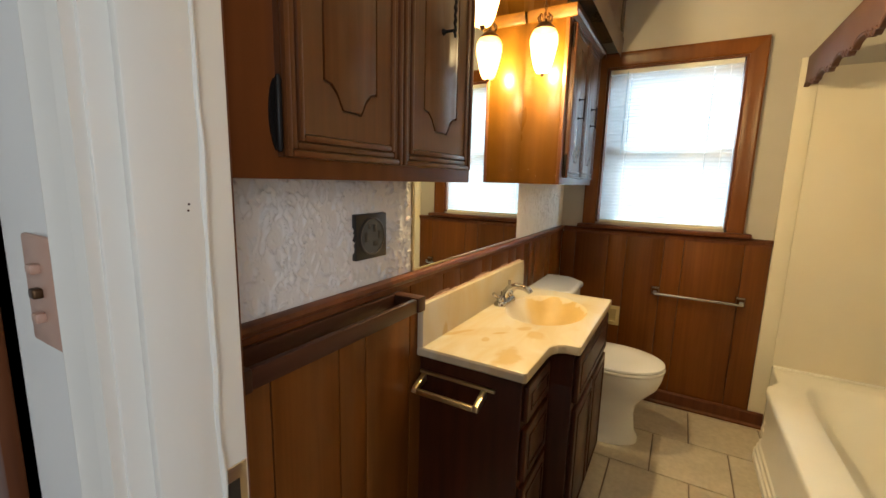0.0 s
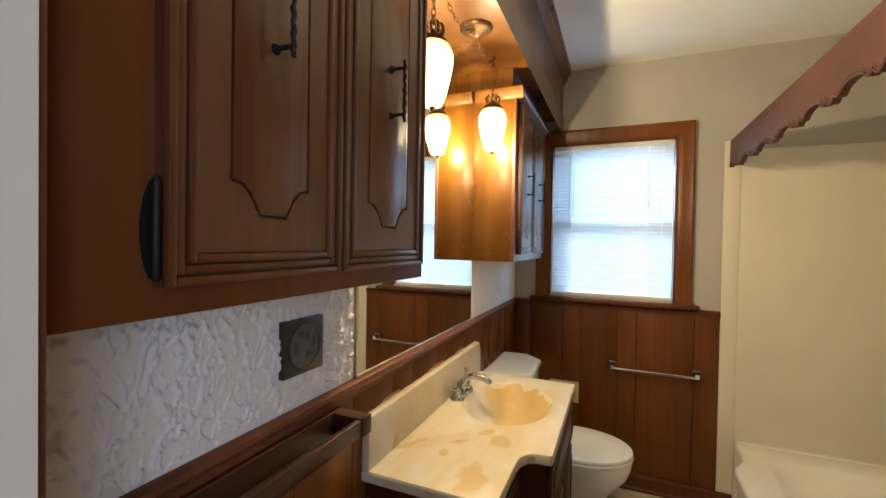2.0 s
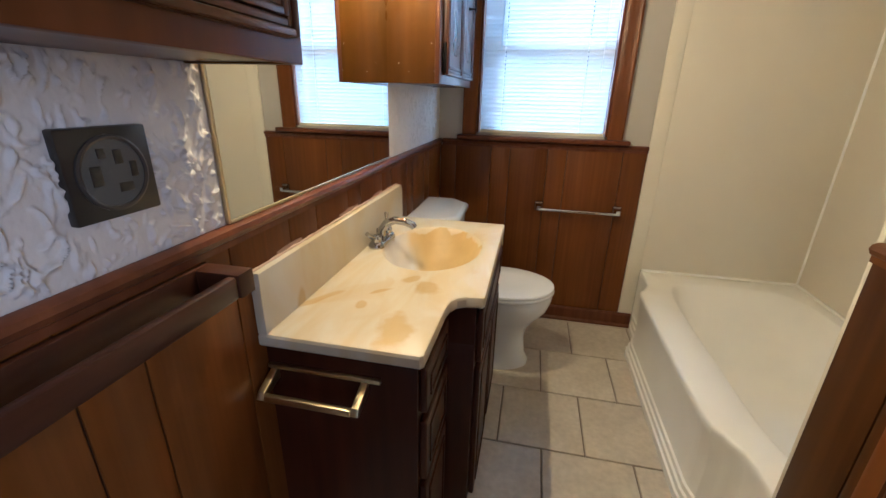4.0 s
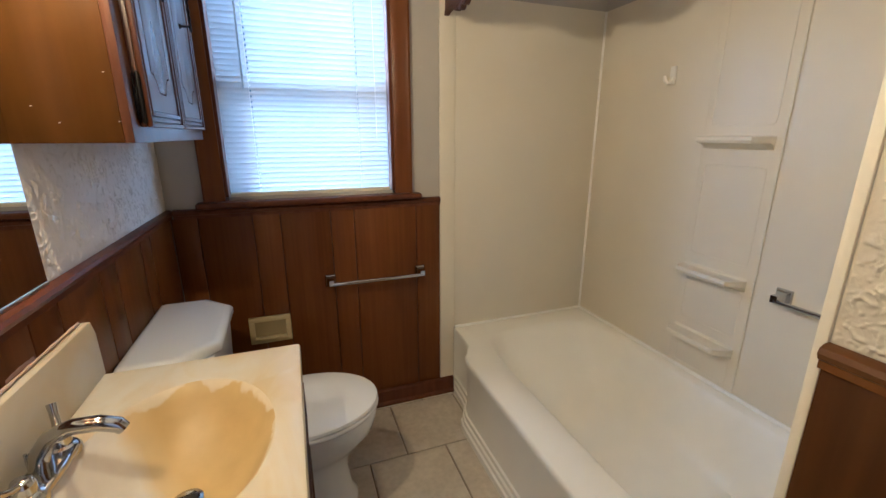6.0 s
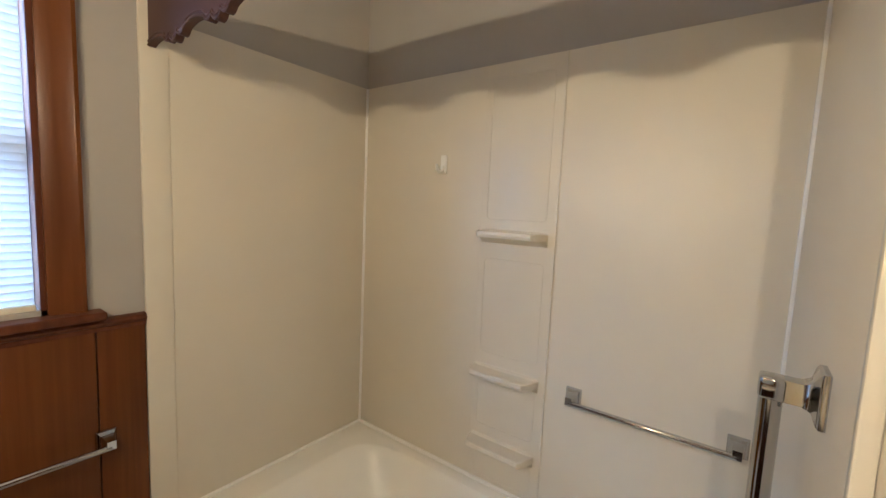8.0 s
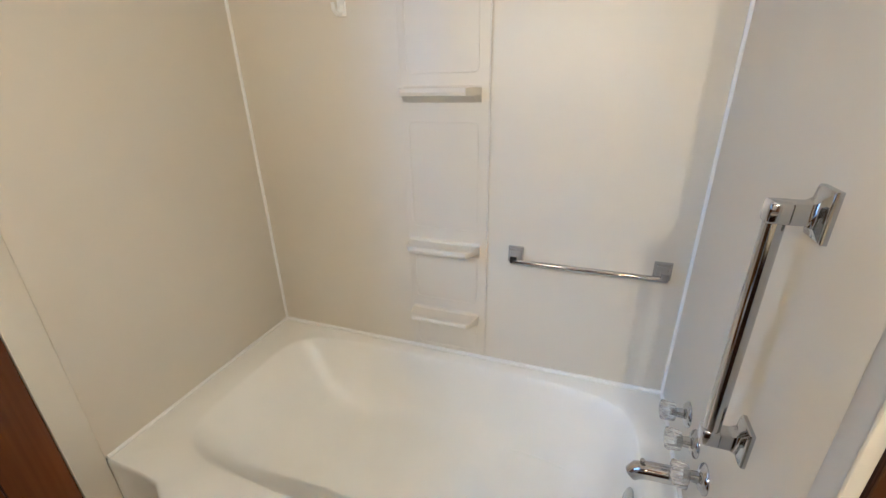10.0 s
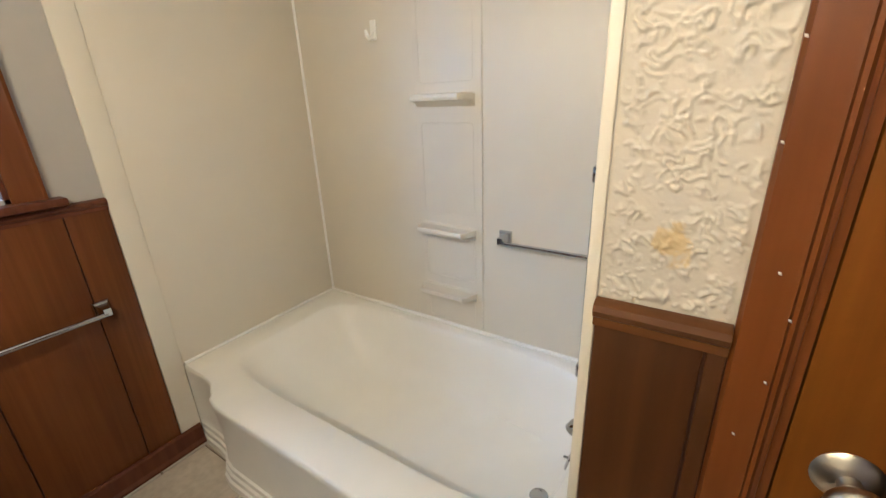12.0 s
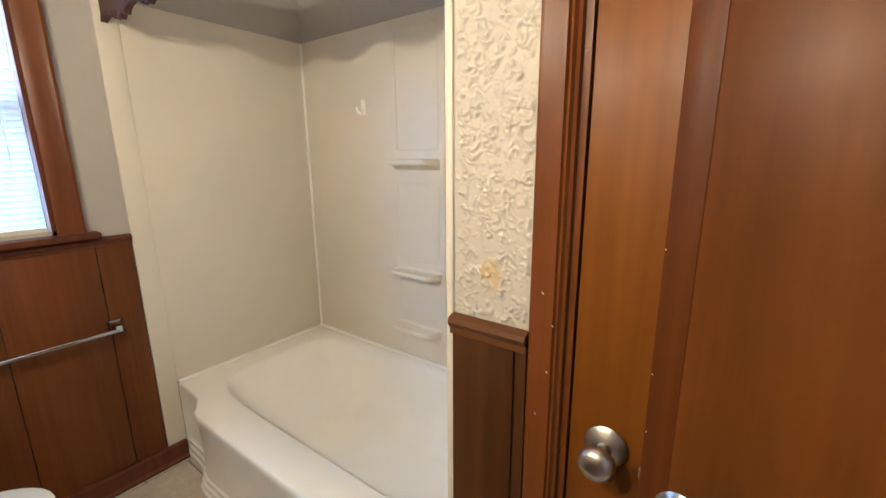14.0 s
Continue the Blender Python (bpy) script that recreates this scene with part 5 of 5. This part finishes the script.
# taps, spout and grab bar on the tap wall
taps = thing("tub_taps", "chrome three-handle tub taps with clear knobs and spout", "taps", (0.9, PYS, 0.42))
for x in (0.806, 0.902, 0.998):
    e = part("escutcheon", lathe([(0.033, 0.0), (0.033, 0.003), (0.026, 0.010), (0.013, 0.014), (0.010, 0.044), (0.0, 0.046)], pose(x, PYS, 0.532, -90, 0, 0), 24), CHROME, taps)
    flutes = 10
    loops = []
    for y, r in ((0.030, 0.015), (0.033, 0.021), (0.060, 0.024), (0.064, 0.021), (0.066, 0.010)):
        loops.append([(x + r * (1 + 0.10 * math.cos(flutes * a)) * math.cos(a), PYS + y, 0.532 + r * (1 + 0.10 * math.cos(flutes * a)) * math.sin(a)) for a in [2 * math.pi * q / 60 for q in range(60)]])
    part("clear_knob", loft(loops), CLEAR_KNOB, e, "clear fluted acrylic knob")
part("spout", tube([(0.902, PYS, 0.418), (0.902, PYS + 0.02, 0.418), (0.902, PYS + 0.085, 0.413), (0.902, PYS + 0.108, 0.407), (0.902, PYS + 0.118, 0.392)], [0.026, 0.023, 0.022, 0.022, 0.019], 18), CHROME, taps)
part("diverter", tube([(0.902, PYS + 0.100, 0.426), (0.902, PYS + 0.100, 0.444)], [0.004, 0.006], 8), CHROME, taps)
grab = thing("grab_bar", "chrome vertical grab bar on the tap wall", "grab bar", (0.675, PYS, 0.70))
for z in (1.157, 0.748):
    p = part("flange", loft([[(0.702 + sx * w, PYS + y, z + sz * h) for sx, sz in ((-1, -1), (1, -1), (1, 1), (-1, 1))] for w, h, y in ((0.025, 0.036, 0.0), (0.025, 0.036, 0.007), (0.022, 0.033, 0.010), (0.015, 0.019, 0.015), (0.013, 0.015, 0.024), (0.013, 0.015, 0.048))]), CHROME, grab)
    part("elbow", box(0.687, 0.717, PYS + 0.040, PYS + 0.070, z - 0.016, z + 0.016, 0.005), CHROME, p)
part("bar", tube([(0.702, PYS + 0.055, 0.750), (0.702, PYS + 0.055, 1.155)], 0.0135, 16), CHROME, grab)

# ---- valance over the tub ----
val = thing("tub_valance", "dusty brown scalloped wooden valance over the tub", "valance", (XE - 0.006, 1.95, 1.78))
y0, y1, step = Y_TUB + 0.001, YN - 0.015, 0.004
PERIOD = 0.232
LOBES = ((0.0, 0.50, 0.013), (0.50, 0.65, -0.010), (0.65, 0.85, -0.017), (0.85, 1.0, -0.010))   # an arch, then three drops


def valance_edge(y):
    u = ((y - y0) / PERIOD) % 1.0
    for a, b, d in LOBES:
        if a <= u < b:
            return 1.789 + d * math.sin(math.pi * (u - a) / (b - a)) ** 0.7
    return 1.789


n = int((y1 - y0) / step)
edge_pts = [(y0 + (y1 - y0) * k / n, valance_edge(y0 + (y1 - y0) * k / n)) for k in range(n + 1)]
part("board", prism(edge_pts + [(y1, 1.930), (y0, 1.930)], XE - 0.016, XE + 0.002, "x"), VALANCE_WOOD, val)
for lift, r in ((0.003, 0.0036), (0.013, 0.0028)):
    part("edge_moulding", tube([(XE - 0.0165, y, z + lift) for y, z in edge_pts], r, 8), VALANCE_WOOD, val)

# ---- ceiling vent ----
vent = thing("ceiling_vent", "white ceiling vent with a yellowed tan panel", "ceiling vent", (-0.15, 1.5, CEIL - 0.04))
vx0, vx1, vy0, vy1 = -0.262, -0.072, 1.36, 1.775
part("flange", box(vx0 - 0.022, vx0, vy0, vy1 - 0.03, CEIL - 0.030, CEIL, 0.003), TRIM_WHITE, vent)
part("flange", box(vx1, vx1 + 0.022, vy0, vy1 - 0.055, CEIL - 0.034, CEIL, 0.003), TRIM_WHITE, vent)
part("flange", box(vx1 + 0.027, vx1 + 0.050, vy0, vy1 - 0.10, CEIL - 0.022, CEIL, 0.003), TRIM_WHITE, vent)
part("end_flange", box(vx0, vx1, vy0, vy0 + 0.02, CEIL - 0.03, CEIL, 0.003), TRIM_WHITE, vent)
part("cover", box(vx0 + 0.001, vx1 - 0.001, 1.628, vy1, CEIL - 0.040, CEIL - 0.002, 0.003), TRIM_WHITE, vent)
VENT_TAN = material("vent_tan", (0.50, 0.36, 0.19), 0.5)
for q, (ya, yb, drop) in enumerate(((1.575, 1.627, 0.032), (1.505, 1.574, 0.024), (1.381, 1.504, 0.016))):
    part("panel", box(vx0 + 0.001, vx1 - 0.001, ya, yb, CEIL - drop, CEIL - 0.002, 0.002), VENT_TAN, vent, "yellowed tan panel")

# ---- floor tiles ----
TILE_MESHES = {}
PITCH_X, PITCH_Y, GAP = 0.331, 0.3385, 0.006
row = 0
y = 2.6615
while y > Y_HALL - PITCH_Y:
    if row == 0:
        strips = [(2.6615, YN)] + [(y - PITCH_Y, y)]
    else:
        strips = [(max(y - PITCH_Y, Y_HALL), y)]
    for sy0, sy1 in strips:
        shift = 0.152 if (row % 2 == 0) != (sy0 > 2.6) else -0.010
        x = shift - 3 * PITCH_X
        while x < XE + 0.03:
            a, b = max(x, XW + 0.012), min(x + PITCH_X, XE + 0.06)
            if b - a > 0.03 and sy1 - sy0 > 0.02:
                w, h = round(b - a - GAP, 4), round(sy1 - sy0 - GAP, 4)
                if (w, h) not in TILE_MESHES:
                    TILE_MESHES[(w, h)] = mesh_of("tile", box(-w / 2, w / 2, -h / 2, h / 2, -0.009, 0.0, 0.0022, 1), TILE)
                ob = new("tile", TILE_MESHES[(w, h)])
                ob.parent = floor
                ob.location = ((a + b) / 2, (sy0 + sy1) / 2, 0.0006 * math.sin(37 * x + 11 * sy0))
            x += PITCH_X
    y -= PITCH_Y
    row += 1
